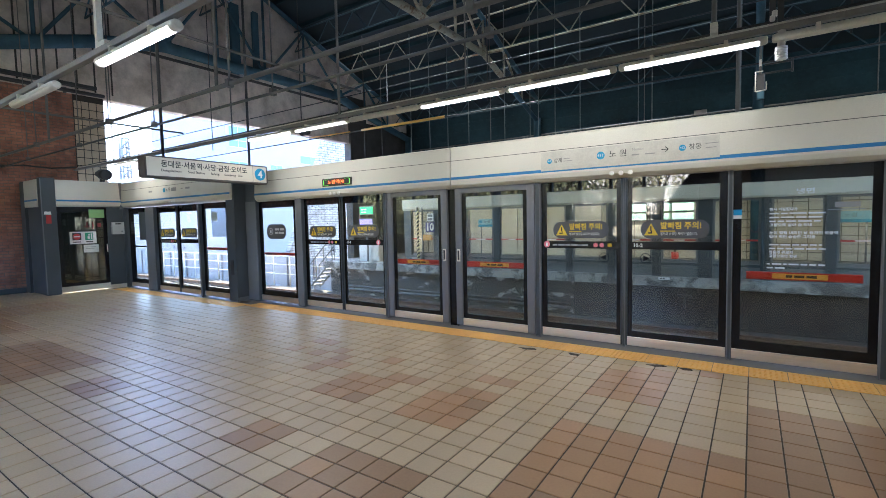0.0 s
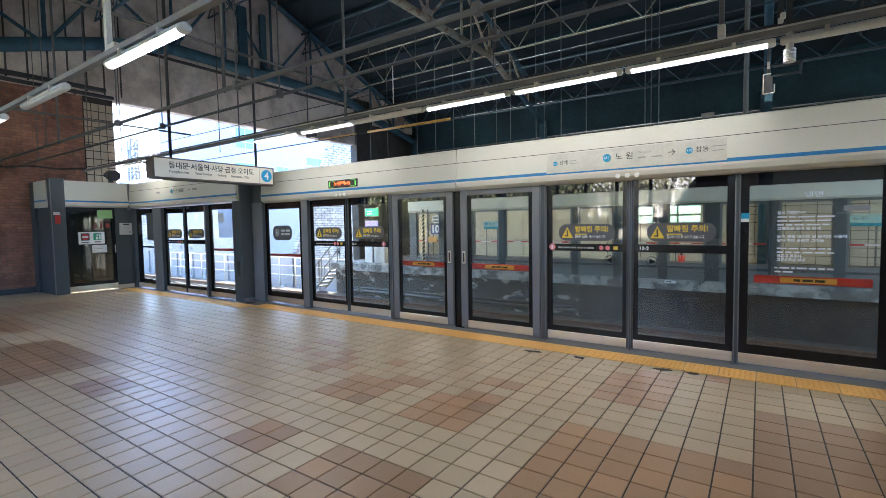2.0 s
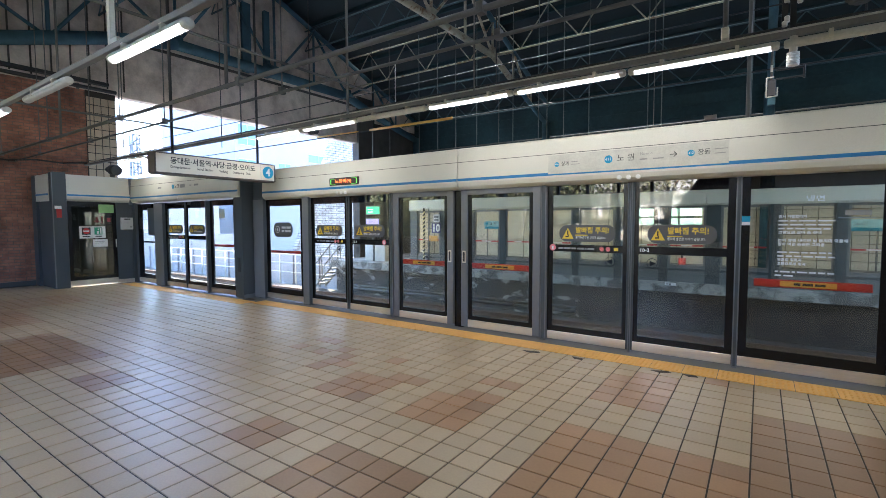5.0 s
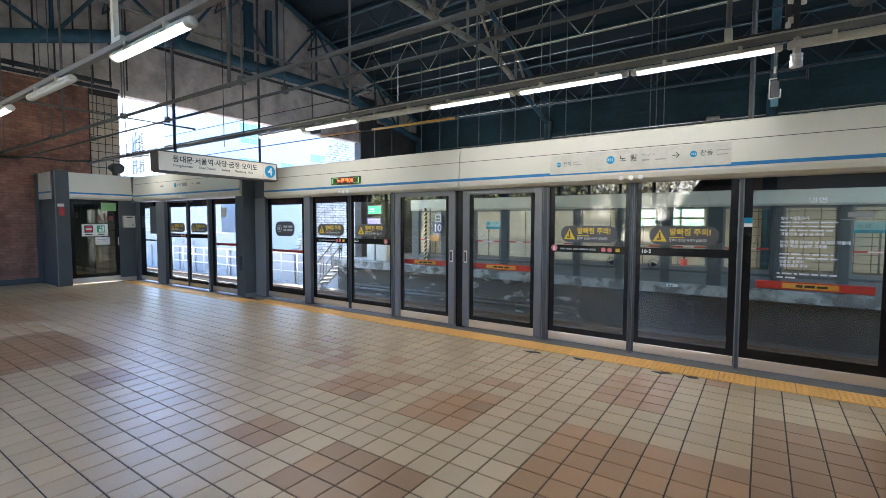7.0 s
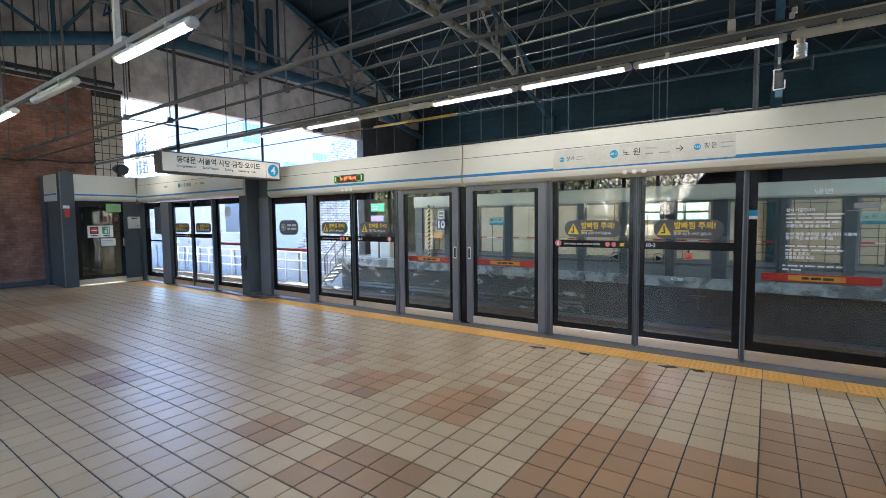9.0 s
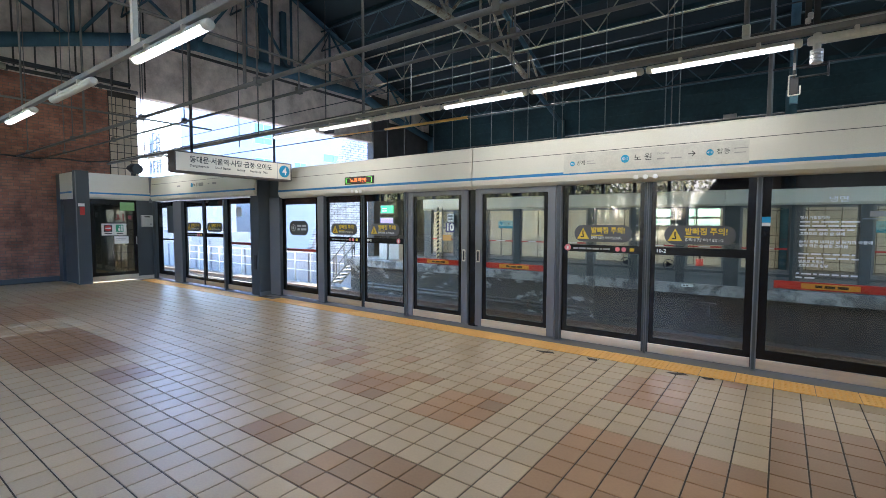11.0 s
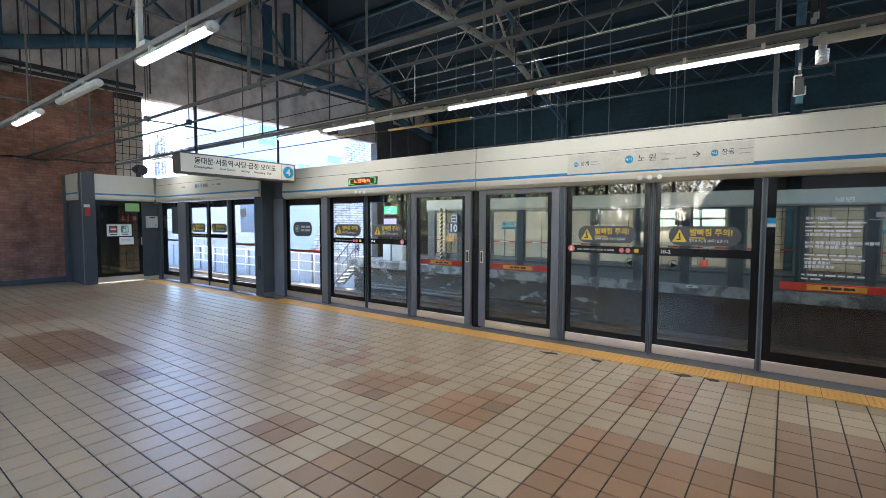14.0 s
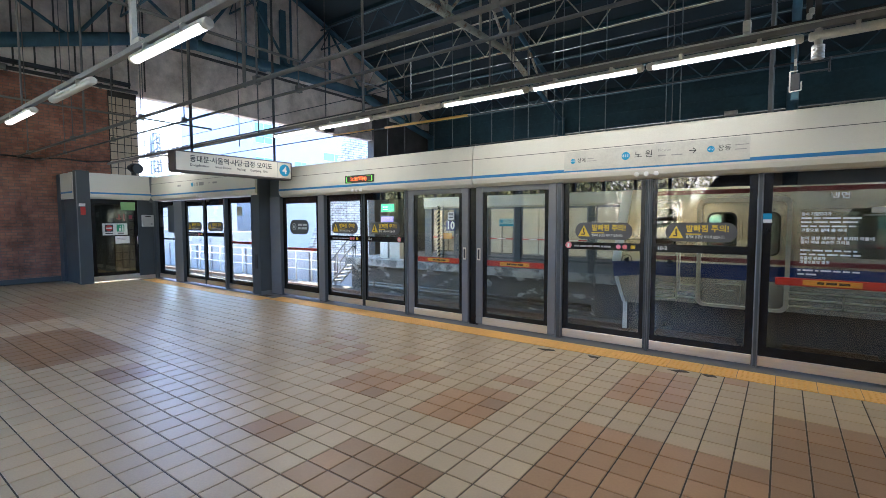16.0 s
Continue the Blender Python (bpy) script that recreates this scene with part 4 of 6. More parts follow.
part("lettering", boxes((XG + 0.006, XG + 0.008, -1.12, -1.08, 1.58, 1.72), (XG + 0.006, XG + 0.008, -1.16, -1.04, 1.6, 1.63), (XG + 0.006, XG + 0.008, -1.0, -0.97, 1.56, 1.74), (XG + 0.006, XG + 0.008, -0.88, -0.8, 1.6, 1.7)), M["train_red"], g)
ib = part("intercom_box", boxes((XG + 0.05, XG + 0.12, -0.6, -0.32, 1.4, 1.71), bevel=0.01), M["cabinet"], g, "cream intercom box")
part("slot", boxes((XG + 0.12, XG + 0.124, -0.53, -0.39, 1.655, 1.685)), M["black"], ib)
part("lock", boxes((XG + 0.12, XG + 0.124, -0.4, -0.36, 1.45, 1.49)), M["grey_print"], ib)
prof = [(XG - 0.2, 2.74), (XG + 0.07, 2.74), (XG + 0.12, 2.2), (XG + 0.1, 2.14), (XG + 0.04, 2.1), (XG - 0.2, 2.1)]
part("header", sweep(prof, -1.72, YL - 0.12, axis="y"), M["header_white"], g, "cream header with blue stripe")
part("stripe", boxes((XG + 0.115, XG + 0.122, -1.72, YL - 0.12, 2.225, 2.265)), M["stripe_blue"], g)
part("side_panel", boxes((XE + 0.3, XG - 0.1, -1.96, -1.9, 0.0, 2.1)), M["frame_dark"], g)
part("side_header", boxes((XE + 0.3, XG - 0.1, -2.02, -1.8, 2.1, 2.74)), M["header_white"], g)
part("stripe", boxes((XE + 0.3, XG - 0.1, -2.024, -2.02, 2.24, 2.28)), M["stripe_blue"], g)
part("edge_strip", boxes((XG + 0.09, XG + 0.106, -2.006, -1.985, 0.02, 2.76)), M["frame_grey"], g)
part("extinguisher_label", boxes((XG + 0.1, XG + 0.104, -1.93, -1.83, 1.7, 1.9)), M["red"], g)
part("label_top", boxes((XG + 0.1, XG + 0.105, -1.96, -1.83, 1.91, 1.98)), M["white"], g)
settle(g, (XG, -1.2, 0))
tagged(link("gate_side_wall", boxes((XE, XE + 0.3, -2.02, -1.8, 0, 2.74)), M["frame_dark"]), "dark metal panel between gate and brick wall", "panel")

# ---------------------------------------------------------------- hanging sign
XS = -7.4
s = empty("hanging_sign", "cream direction sign hung from two rods under the roof", "sign")
part("board", boxes((XS - 0.2, XS + 0.0, -2.43, -0.35, 2.345, 2.64), bevel=0.006), M["sign_glow"], s)
for name_, ya, yb, za, zb in (("end_cap", -2.45, -2.425, 2.335, 2.65), ("end_cap", -0.355, -0.33, 2.335, 2.65), ("bottom_rail", -2.425, -0.355, 2.32, 2.35), ("top_rail", -2.425, -0.355, 2.635, 2.655)):
    part(name_, boxes((XS - 0.22, XS + 0.006, ya, yb, za, zb), bevel=0.003), M["sign_side"], s)
part("divider", boxes((XS, XS + 0.003, -0.64, -0.633, 2.35, 2.635)), M["grey_print"], s)
writing("lettering", "동대문·서울역·사당·금정·오이도", (XS + 0.003, -2.22, 2.535), 0.115, M["black"], s, turn=90, width=1.46, bold=0.002)
for y0, txt, w in ((-2.22, "Dongdaemun", 0.3), (-1.81, "Seoul Station", 0.27), (-1.43, "Sadang", 0.15), (-1.19, "Geumjeong", 0.21), (-0.94, "Oido", 0.09)):
    writing("lettering", txt, (XS + 0.003, y0, 2.44), 0.055, M["black"], s, turn=90, width=w, bold=0.0006)
bm = bmesh.new()
disc(bm, (XS + 0.003, -0.49, 2.495), 0.11, "x", 0.006, 32)
part("line_disc", bm, M["sign_blue"], s, "blue disc with white numeral")
writing("lettering", "4", (XS + 0.007, -0.49, 2.49), 0.19, M["white"], s, turn=90, align="CENTER", bold=0.004)
for y in (-2.13, -0.63):
    part("rod", rods([((XS - 0.1, y, 2.64), (XS - 0.1, y, roof_z(y) - 0.3))], 0.022), M["black_pipe"], s)
settle(s, (XS, -1.4, 2.34))


# ---------------------------------------------------------------- strip lights
def strip_light(x1, y, z, lit=True, length=1.22, way=(1, 0, 0), power=0.55):
    t = empty("strip_light", "lit tubular strip light under a cable tray" if lit else "unlit tubular strip light under a cable tray", "lamp", "strip lights")
    arc = [radians(180 * k / 8) for k in range(9)]
    part("housing", sweep([(0.044 * math.cos(a_), -0.012 + 0.046 * math.sin(a_) ** 0.7) for a_ in arc], -length + 0.045, -0.045), M["lamp_body"], t)
    bm = sweep([(0.037 * math.cos(a_), -0.012 - 0.028 * math.sin(a_) ** 0.8) for a_ in arc], -length + 0.05, -0.05)
    part("diffuser", bm, M["tube"] if lit else M["lamp_off"], t, "glowing diffuser" if lit else "grey unlit diffuser")
    for xa, xb, xc in ((-length + 0.06, -length + 0.015, -length), (-0.06, -0.015, 0.0)):
        bm = bmesh.new()
        rings = [[bm.verts.new((x_, 0.045 * f * math.cos(2 * math.pi * i / 16), -0.004 + 0.038 * f * math.sin(2 * math.pi * i / 16))) for i in range(16)] for x_, f in ((xa, 1), (xb, 0.95), (xc, 0.7))]
        for ra, rb in zip(rings, rings[1:]):
            for i in range(16):
                bm.faces.new((ra[i], ra[(i + 1) % 16], rb[(i + 1) % 16], rb[i])).smooth = True
        bm.faces.new(rings[-1])
        bmesh.ops.recalc_face_normals(bm, faces=bm.faces)
        part("end_cap", bm, M["lamp_body"], t)
    for k in (0.25, 0.75):
        part("clip", boxes((-length * k - 0.015, -length * k + 0.015, -0.046, 0.046, -0.016, 0.05)), M["stainless"], t)
    turn = Vector(way).to_track_quat("X", "Z").to_matrix().to_4x4()
    t.matrix_world = Matrix.Translation((x1, y, z)) @ turn
    if lit:
        lamp = new("strip_lamp", bpy.data.lights.new("strip_lamp", "AREA"))
        lamp.data.shape, lamp.data.size, lamp.data.size_y = "RECTANGLE", length - 0.1, 0.1
        lamp.data.energy, lamp.data.color = power, (1.0, 0.87, 0.65)
        lamp.matrix_world = t.matrix_world @ pose(-length / 2, 0, -0.075)
    return t


ZL = 3.06
# The lit lamp at 2.77 is unseen, added to brighten the header's right end.
for x1, lit in ((1.53, False), (0.28, True), (-0.97, True), (-2.215, True), (-3.46, False), (-4.7, True), (-5.94, True), (-11.3, True), (2.77, True), (4.02, False)):
    strip_light(x1, -0.86, ZL, lit)
ZN, YN = 2.9, -4.15
# Lit lamps from -0.6 on are unseen, added to lift floor and header.
for x1, lit in ((-2.97, True), (-5.15, False), (-7.11, True), (-0.6, True), (2.0, True), (4.15, True), (6.3, False)):
    strip_light(x1, YN, ZN, lit, 1.25)


def light_channel(a, b):
    """A lighting channel from a to b with its conduit and hangers."""
    a, b = Vector(a), Vector(b)
    n = (b - a).length
    tr = empty("lighting_channel", "long painted steel lighting channel hung on rods", "channel", "lighting channels")
    tr.matrix_world = Matrix.Translation(a) @ (b - a).to_track_quat("X", "Z").to_matrix().to_4x4()
    part("channel", boxes((0, n, -0.028, 0.028, 0.05, 0.1), bevel=0.004), M["channel_grey"], tr)
    part("conduit", rods([((0, 0.06, 0.13), (n, 0.06, 0.13))], 0.015), M["lamp_body"], tr)
    for k in range(5):
        x = 2.4 + 4.9 * k
        y = a.y + (b.y - a.y) * x / n
        part("hanger", rods([((x, 0, 0.1), (x, 0, roof_z(y) - a.z - 0.1))], 0.012, 6), M["steel_grey"], tr)
    return tr


light_channel((XE, -0.86, ZL), (XR, -0.86, ZL))
light_channel((XE, YN, ZN), (XR, YN, ZN))


def hung_pipe(y, z, r, mat, name="hung_conduit", label="thin steel conduit hung along the platform", x0=XE, x1=XR, hang=True):
    t = empty(name, label, "pipe", "hung pipes")
    part("pipe", rods([((x0, y, z), (x1, y, z))], r), mat, t)
    if hang:
        for k in range(7):
            x = -14.2 + 3.1 * k + (y % 1)
            if x0 < x < x1:
                part("hanger", rods([((x, y, z), (x, y, roof_z(y) - 0.1))], 0.009, 6), M["steel_grey"], t)
                part("clamp", boxes((x - 0.03, x + 0.03, y - 0.035, y + 0.035, z - 0.035, z + 0.05)), M["steel_grey"], t)
    return settle(t, (0, y, z))


hung_pipe(-2.75, 3.13, 0.026, M["steel_grey"])
hung_pipe(-2.3, 3.1, 0.016, M["steel_grey"], hang=False)
hung_pipe(-2.0, 3.24, 0.014, M["steel_grey"])
hung_pipe(-0.55, 3.3, 0.012, M["black_pipe"], hang=False)
for x in (-10.2, -4.9, 1.15):
    cb = empty("cross_bar", "steel cross bar hung between the conduits", "pipe", "cross bars")
    part("bar", rods([((x, -4.3, 3.6), (x, -0.4, 3.6))], 0.018), M["steel_grey"], cb)
    part("hanger", rods([((x, -0.86, 3.1), (x, -0.86, roof_z(-0.86) - 0.1))], 0.02), M["steel_grey"], cb)
    part("hanger", rods([((x, -2.75, 3.1), (x, -2.75, roof_z(-2.75) - 0.1))], 0.02), M["steel_grey"], cb)
    settle(cb, (x, -2.3, 3.6))

# overhead line of the near track
ol = empty("overhead_line", "contact wire over the near track with a yellow insulated section", "overhead line")
part("wire", rods([((-60, 1.72, 3.63), (XR, 1.72, 3.54))], 0.012, 6), M["black_pipe"], ol)
part("insulated_bar", rods([((-6.89, 1.72, 3.575), (-4.74, 1.72, 3.56))], 0.026, 8), M["yellow"], ol, "yellow insulating sleeve")
part("insulated_bar", rods([((-8.6, 1.72, 3.6), (-7.25, 1.72, 3.58))], 0.016, 8), M["yellow"], ol)
ins = bmesh.new()
for k in range(4):
    disc(ins, (-8.85 + 0.07 * k, 1.72, 3.75), 0.07, "x", 0.03, 12)
part("insulator", ins, M["pipe_grey"], ol)
part("messenger_wire", rods([((-60, 1.72, 4.4), (XR, 1.72, 4.35))], 0.01, 6), M["black_pipe"], ol)
for x in (-12.7, -8.85, -3.8, 1.15, 6.0):
    part("dropper", rods([((x, 1.72, 3.72), (x, 1.72, roof_z(1.72) - 0.2))], 0.012, 6), M["black_pipe"], ol)
settle(ol, (0, 1.72, 3.66))

# wall cable, pipe at the brick's head, loudspeaker on the gate
wc = empty("wall_cable", "black cable sagging along the brick wall", "cable")
for k in range(8):
    y0, y1 = -9.4 + 1.07 * k, -9.4 + 1.07 * (k + 1)
    z0, z1 = 3.13 + 0.03 * abs(y0 + 3.2), 3.13 + 0.03 * abs(y1 + 3.2)
    bm = bmesh.new()
    rod(bm, (XE + 0.03, y0, z0), (XE + 0.03, (y0 + y1) / 2, (z0 + z1) / 2 - 0.05), 0.022, 6)
    rod(bm, (XE + 0.03, (y0 + y1) / 2, (z0 + z1) / 2 - 0.05), (XE + 0.03, y1, z1), 0.022, 6)
    part("cable_length", bm, M["black_pipe"], wc)
settle(wc, (XE, -5, 3.3))
hp = empty("head_pipe", "pale pipe along the head of the brick wall", "pipe")
part("pipe", rods([((XE + 0.12, -9.4, 5.21), (XE + 0.12, -2.9, 5.21))], 0.075, 10), M["steel_worn"], hp, "flaking pale pipe")
part("pipe", rods([((XE + 0.09, -2.9, 5.21), (XE + 0.09, -0.1, 5.21))], 0.05, 8), M["black_pipe"], hp)
part("duct", boxes((XE + 0.02, XE + 0.2, -9.4, -0.3, 5.33, 5.41)), M["black_pipe"], hp)
for k in range(5):
    part("bracket", boxes((XE, XE + 0.1, -8.6 + 1.9 * k, -8.55 + 1.9 * k, 5.14, 5.28)), M["steel_grey"], hp)
settle(hp, (XE, -5, 5.21))
sp = empty("loudspeaker", "black horn loudspeaker on the end gate header", "loudspeaker")
bm = bmesh.new()
rod(bm, (XG, -0.71, 2.94), (XG + 0.24, -0.69, 2.91), 0.13, 14)
part("horn", bm, M["black_pipe"], sp)
part("driver", rods([((XG - 0.2, -0.73, 2.96), (XG, -0.71, 2.94))], 0.07, 10), M["black_pipe"], sp)
part("bracket", boxes((XG - 0.05, XG + 0.05, -0.75, -0.67, 2.74, 2.9)), M["black_pipe"], sp)
settle(sp, (XG, -0.71, 2.74))

# lamp holder and cable drop under the lighting channel
cf = empty("spiral_bulb", "unlit white spiral bulb hanging from the lighting channel", "bulb")
bm = bmesh.new()
for k in range(5):
    disc(bm, (0.25, -0.86, 2.835 + 0.022 * k), 0.045, "z", 0.017, 14)
part("bulb", bm, M["white"], cf)
part("socket", rods([((0.25, -0.86, 2.93), (0.25, -0.86, 3.08))], 0.028, 10), M["lamp_body"], cf)
settle(cf, (0.25, -0.86, 2.83)).location += Vector((0.125, 0, 0.045))
dr = empty("cable_drop", "dark switch box with white wire loop above the header", "cable drop")
part("switch_box", boxes((0.085, 0.15, -0.475, -0.43, 2.68, 2.83), bevel=0.004), M["black_pipe"], dr)
part("wire_loop", rods([((0.135, -0.48, 2.85), (0.078, -0.48, 2.85)), ((0.078, -0.48, 2.85), (0.078, -0.48, 2.67)), ((0.078, -0.48, 2.67), (0.162, -0.48, 2.675)), ((0.162, -0.48, 2.675), (0.162, -0.48, 2.75))], 0.0055, 6), M["lamp_body"], dr, "white bent wire loop")
part("foot", boxes((0.09, 0.15, -0.475, -0.44, 2.6, 2.68), bevel=0.004), M["steel_blue"], dr)
part("clip", boxes((0.105, 0.125, -0.48, -0.465, 2.9, 2.96)), M["lamp_body"], dr)
part("conduit", rods([((0.115, -0.46, 2.83), (0.115, -0.46, 3.1))], 0.011, 8), M["steel_grey"], dr)
for z in (2.83, 2.91):
    part("bracket_bar", rods([((0.15, -0.46, z), (0.36, -0.46, z))], 0.009, 6), M["black_pipe"], dr)
part("bracket_bar", rods([((0.355, -0.46, 2.81), (0.355, -0.46, 2.93))], 0.009, 6), M["black_pipe"], dr)
settle(dr, (0.1, -0.47, 2.6)).location += Vector((0.12, 0, 0.045))
st = empty("stand_pipe", "thin grey pipe rising behind the header to the roof", "pipe", "hung pipes")
part("pipe", rods([((-0.075, 0.1, 2.58), (-0.075, 0.1, 6.5))], 0.02, 8), M["steel_grey"], st)
settle(st, (-0.075, 0.1, 2.58)).location += Vector((0.12, 0, 0.03))
du = empty("duct_stack", "dark vertical cable ducts with white clips above the lamps", "duct")
for x, y in ((0.19, -0.8), (0.25, -0.76)):
    part("duct", boxes((x - 0.022, x + 0.022, y - 0.03, y + 0.03, 3.15, 6.0)), M["black_pipe"], du)
for x, z in ((0.19, 3.16), (0.205, 3.2), (0.2, 3.36), (0.29, 3.34)):
    part("clip", boxes((x - 0.02, x + 0.02, -0.85, -0.8, z, z + 0.05), bevel=0.008), M["lamp_body"], du)
settle(du, (0.22, -0.8, 3.15)).location += Vector((0.12, 0, 0.05))
dm = empty("horn_speaker", "round grey horn speaker hung under the roof", "loudspeaker")
bm = bmesh.new()
for k in range(5):
    a0, a1 = math.pi / 2 * k / 5, math.pi / 2 * (k + 1) / 5
    rod(bm, (0.66, -0.86, 3.32 - 0.11 * math.sin(a0)), (0.66, -0.86, 3.32 - 0.11 * math.sin(a1)), 0.11 * math.cos((a0 + a1) / 2), 16)
part("bell", bm, M["steel_grey"], dm)
part("stem", rods([((0.66, -0.86, 3.3), (0.66, -0.86, 6.4))], 0.015, 6), M["steel_grey"], dm)
settle(dm, (0.66, -0.86, 3.2)).location += Vector((0.13, 0, 0.06))
br = empty("bent_conduit", "white bent conduit dropping to the lighting channel", "pipe", "hung pipes")
part("pipe", boxes((-4.33, -4.28, -4.02, -3.98, 3.3, 6.6), (-4.33, -4.16, -4.02, -3.98, 3.25, 3.3)), M["lamp_body"], br)
settle(br, (-4.3, -4.0, 3.25)).location += Vector((0.09, -0.14, -0.25))
for x in (-0.22,):
    hb = empty("channel_hanger", "steel hanger bar with a clamp box on the lighting channel", "hanger", "channel hangers")
    part("bar", rods([((x, -0.86, 3.2), (x, -0.86, roof_z(-0.86) - 0.1))], 0.022, 8), M["steel_grey"], hb)
    part("clamp_box", boxes((x - 0.03, x + 0.03, -0.9, -0.82, 3.14, 3.24), bevel=0.005), M["lamp_body"], hb)
    settle(hb, (x, -0.86, 3.14)).location += Vector((0.1, 0, 0.05))
ch = empty("pull_chain", "thin white chain hanging from a conduit", "chain")
for k in range(9):
    part("chain_link", rods([((-2.81 + 0.003 * (k % 2), -2.3, 3.09 - 0.04 * k), (-2.81 - 0.003 * (k % 2), -2.3, 3.052 - 0.04 * k))], 0.005, 6), M["white"], ch)
settle(ch, (-2.81, -2.3, 2.73)).location += Vector((0.05, 0, 0))

# ---------------------------------------------------------------- opposite platform
AWAY = Vector((0.3, 0.43, 0.12))     # from the opposite platform's own origin


def away(ob):
    ob.location += AWAY
    return ob


def far_unit(x):
    """One stretch of the opposite screen doors: a pair of leaves and two fixed panels."""
    y = 7.12
    ZF = -0.12
    t = empty("far_screen_door_unit", "opposite screen door unit with grey frames, glass and cream header", "screen door", "opposite screen doors")
    z0, z1 = ZF, 1.85
    posts = ((0.0, 0.32), (1.31, 1.51), (2.5, 2.7), (3.65, 3.87))
    for a, b in posts:
        part("post", boxes((x + a, x + b, y - 0.06, y + 0.08, z0, z1), bevel=0.005), M["frame_dark"], t)
    zs = z0 + 0.38
    for k, (a, b) in enumerate(((0.32, 1.31), (1.51, 2.5), (2.7, 3.65), (3.87, 4.72))):
        part("door_frame", boxes((x + a, x + a + 0.05, y - 0.02, y + 0.02, zs, z1), (x + b - 0.05, x + b, y - 0.02, y + 0.02, zs, z1), (x + a + 0.05, x + b - 0.05, y - 0.02, y + 0.02, z1 - 0.06, z1), (x + a + 0.05, x + b - 0.05, y - 0.02, y + 0.02, zs, zs + 0.07)), M["frame_grey"], t)
        g = part("pane", boxes((x + a + 0.05, x + b - 0.05, y - 0.004, y + 0.004, zs + 0.07, z1 - 0.06)), M["glass_far"], t)
        g.visible_shadow = False
        if k != 1:
            pb = part("push_bar", boxes((x + a + 0.05, x + b - 0.05, y - 0.05, y - 0.022, 0.81, 0.85)), M["red"], t, "thin red push bar with a pale middle")
            part("plate", boxes((x + a + 0.3, x + b - 0.3, y - 0.054, y - 0.05, 0.815, 0.845)), M["white"], pb)
    part("sill", boxes((x, x + 4.72, y - 0.05, y + 0.06, z0, z0 + 0.38)), M["frame_grey"], t, "grey metal sill")
    part("sill_edge", boxes((x, x + 4.72, y - 0.07, y - 0.05, z0 + 0.3, z0 + 0.36)), M["frame_dark"], t)
    part("header", sweep([(y + 0.2, 1.85), (y - 0.1, 1.85), (y - 0.14, 1.9), (y - 0.14, 2.4), (y + 0.2, 2.4)], x + 0.005, x + 4.715), M["header_white"], t, "cream header box")
    return away(settle(t, (x + 2.4, y, ZF)))


for k in range(4):
    far_unit(-10.68 + 4.72 * k)

# Unseen lamp row added over the opposite platform to brighten it.
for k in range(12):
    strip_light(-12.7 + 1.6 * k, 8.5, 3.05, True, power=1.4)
far_channel = light_channel((-14.6, 8.5, 3.05), (XR, 8.5, 3.05))
for x in (-10.72, -9.85, -9.05, -8.17, -6.77, -5.86, -5.57, -5.02, -4.23, -2.56, -2.2, -0.11):
    part("hanger", rods([((x + 14.6, 0, 0.1), (x + 14.6, 0, roof_z(8.5) - 3.15))], 0.014, 6), M["joist_pale"], far_channel)
wcd = empty("wall_conduit", "dark conduit with a junction box along the far cladding", "conduit")
part("conduit", rods([((XE + 0.05, 13.53, 5.22), (XR - 0.05, 13.53, 5.22))], 0.03, 6), M["steel_grey"], wcd)
part("junction_box", boxes((-1.62, -1.22, 13.45, 13.58, 5.2, 5.37), bevel=0.008), M["channel_grey"], wcd)
for k in range(12):
    part("clip", boxes((-14 + 1.95 * k, -13.96 + 1.95 * k, 13.5, 13.6, 5.18, 5.26)), M["steel_grey"], wcd)
settle(wcd, (-3, 13.53, 5.19))

FF = ZF - AWAY.z
exit_sign = empty("exit_sign", "glowing green exit sign hung over the opposite platform", "sign")
part("face", boxes((-13.06, -12.38, 7.57, 7.6, 1.79, 2.08)), M["green_sign"], exit_sign)
part("housing", boxes((-13.09, -12.35, 7.6, 7.67, 1.76, 2.11)), M["frame_dark"], exit_sign)
for z in (1.87, 1.97):
    bars("lettering", -12.98, z, (3, 4), 0.05, 7.569, M["white"], exit_sign)
part("rod", rods([((-12.72, 7.63, 2.11), (-12.72, 7.63, roof_z(8.06) - 0.13))], 0.02), M["black_pipe"], exit_sign)
away(settle(exit_sign, (-12.72, 7.63, 1.76))).location.x -= 0.3
ds = empty("train_display", "lilac glowing train information display on a post", "display")
part("housing", boxes((-13.05, -12.32, 7.55, 7.65, 0.88, 1.62)), M["frame_dark"], ds)
part("screen", boxes((-13.02, -12.35, 7.545, 7.549, 1.38, 1.58)), M["purple_glow"], ds)
part("screen", boxes((-13.02, -12.35, 7.545, 7.549, 0.93, 1.12)), M["purple_glow"], ds)
part("post", rods([((-12.68, 7.6, FF), (-12.68, 7.6, 0.88))], 0.04), M["frame_grey"], ds)
away(settle(ds, (-12.55, 7.6, FF))).location.x -= 0.33
cbn = empty("platform_cabinet", "cream equipment cabinet on the opposite platform", "cabinet")
part("body", boxes((-12.88, -11.78, 7.75, 8.25, FF, 0.57), bevel=0.01), M["cabinet"], cbn)
part("door", boxes((-12.84, -12.35, 7.74, 7.75, FF + 0.06, 0.53), bevel=0.003), M["cabinet"], cbn)
part("door", boxes((-12.31, -11.82, 7.74, 7.75, FF + 0.06, 0.53), bevel=0.003), M["cabinet"], cbn)
away(settle(cbn, (-12.33, 8.0, FF))).location.x -= 0.75
po = empty("striped_post", "black and pale yellow striped warning post", "post")
part("shaft", rods([((-10.0, 6.98, FF), (-10.0, 6.98, 1.95))], 0.042, 10), M["black"], po)
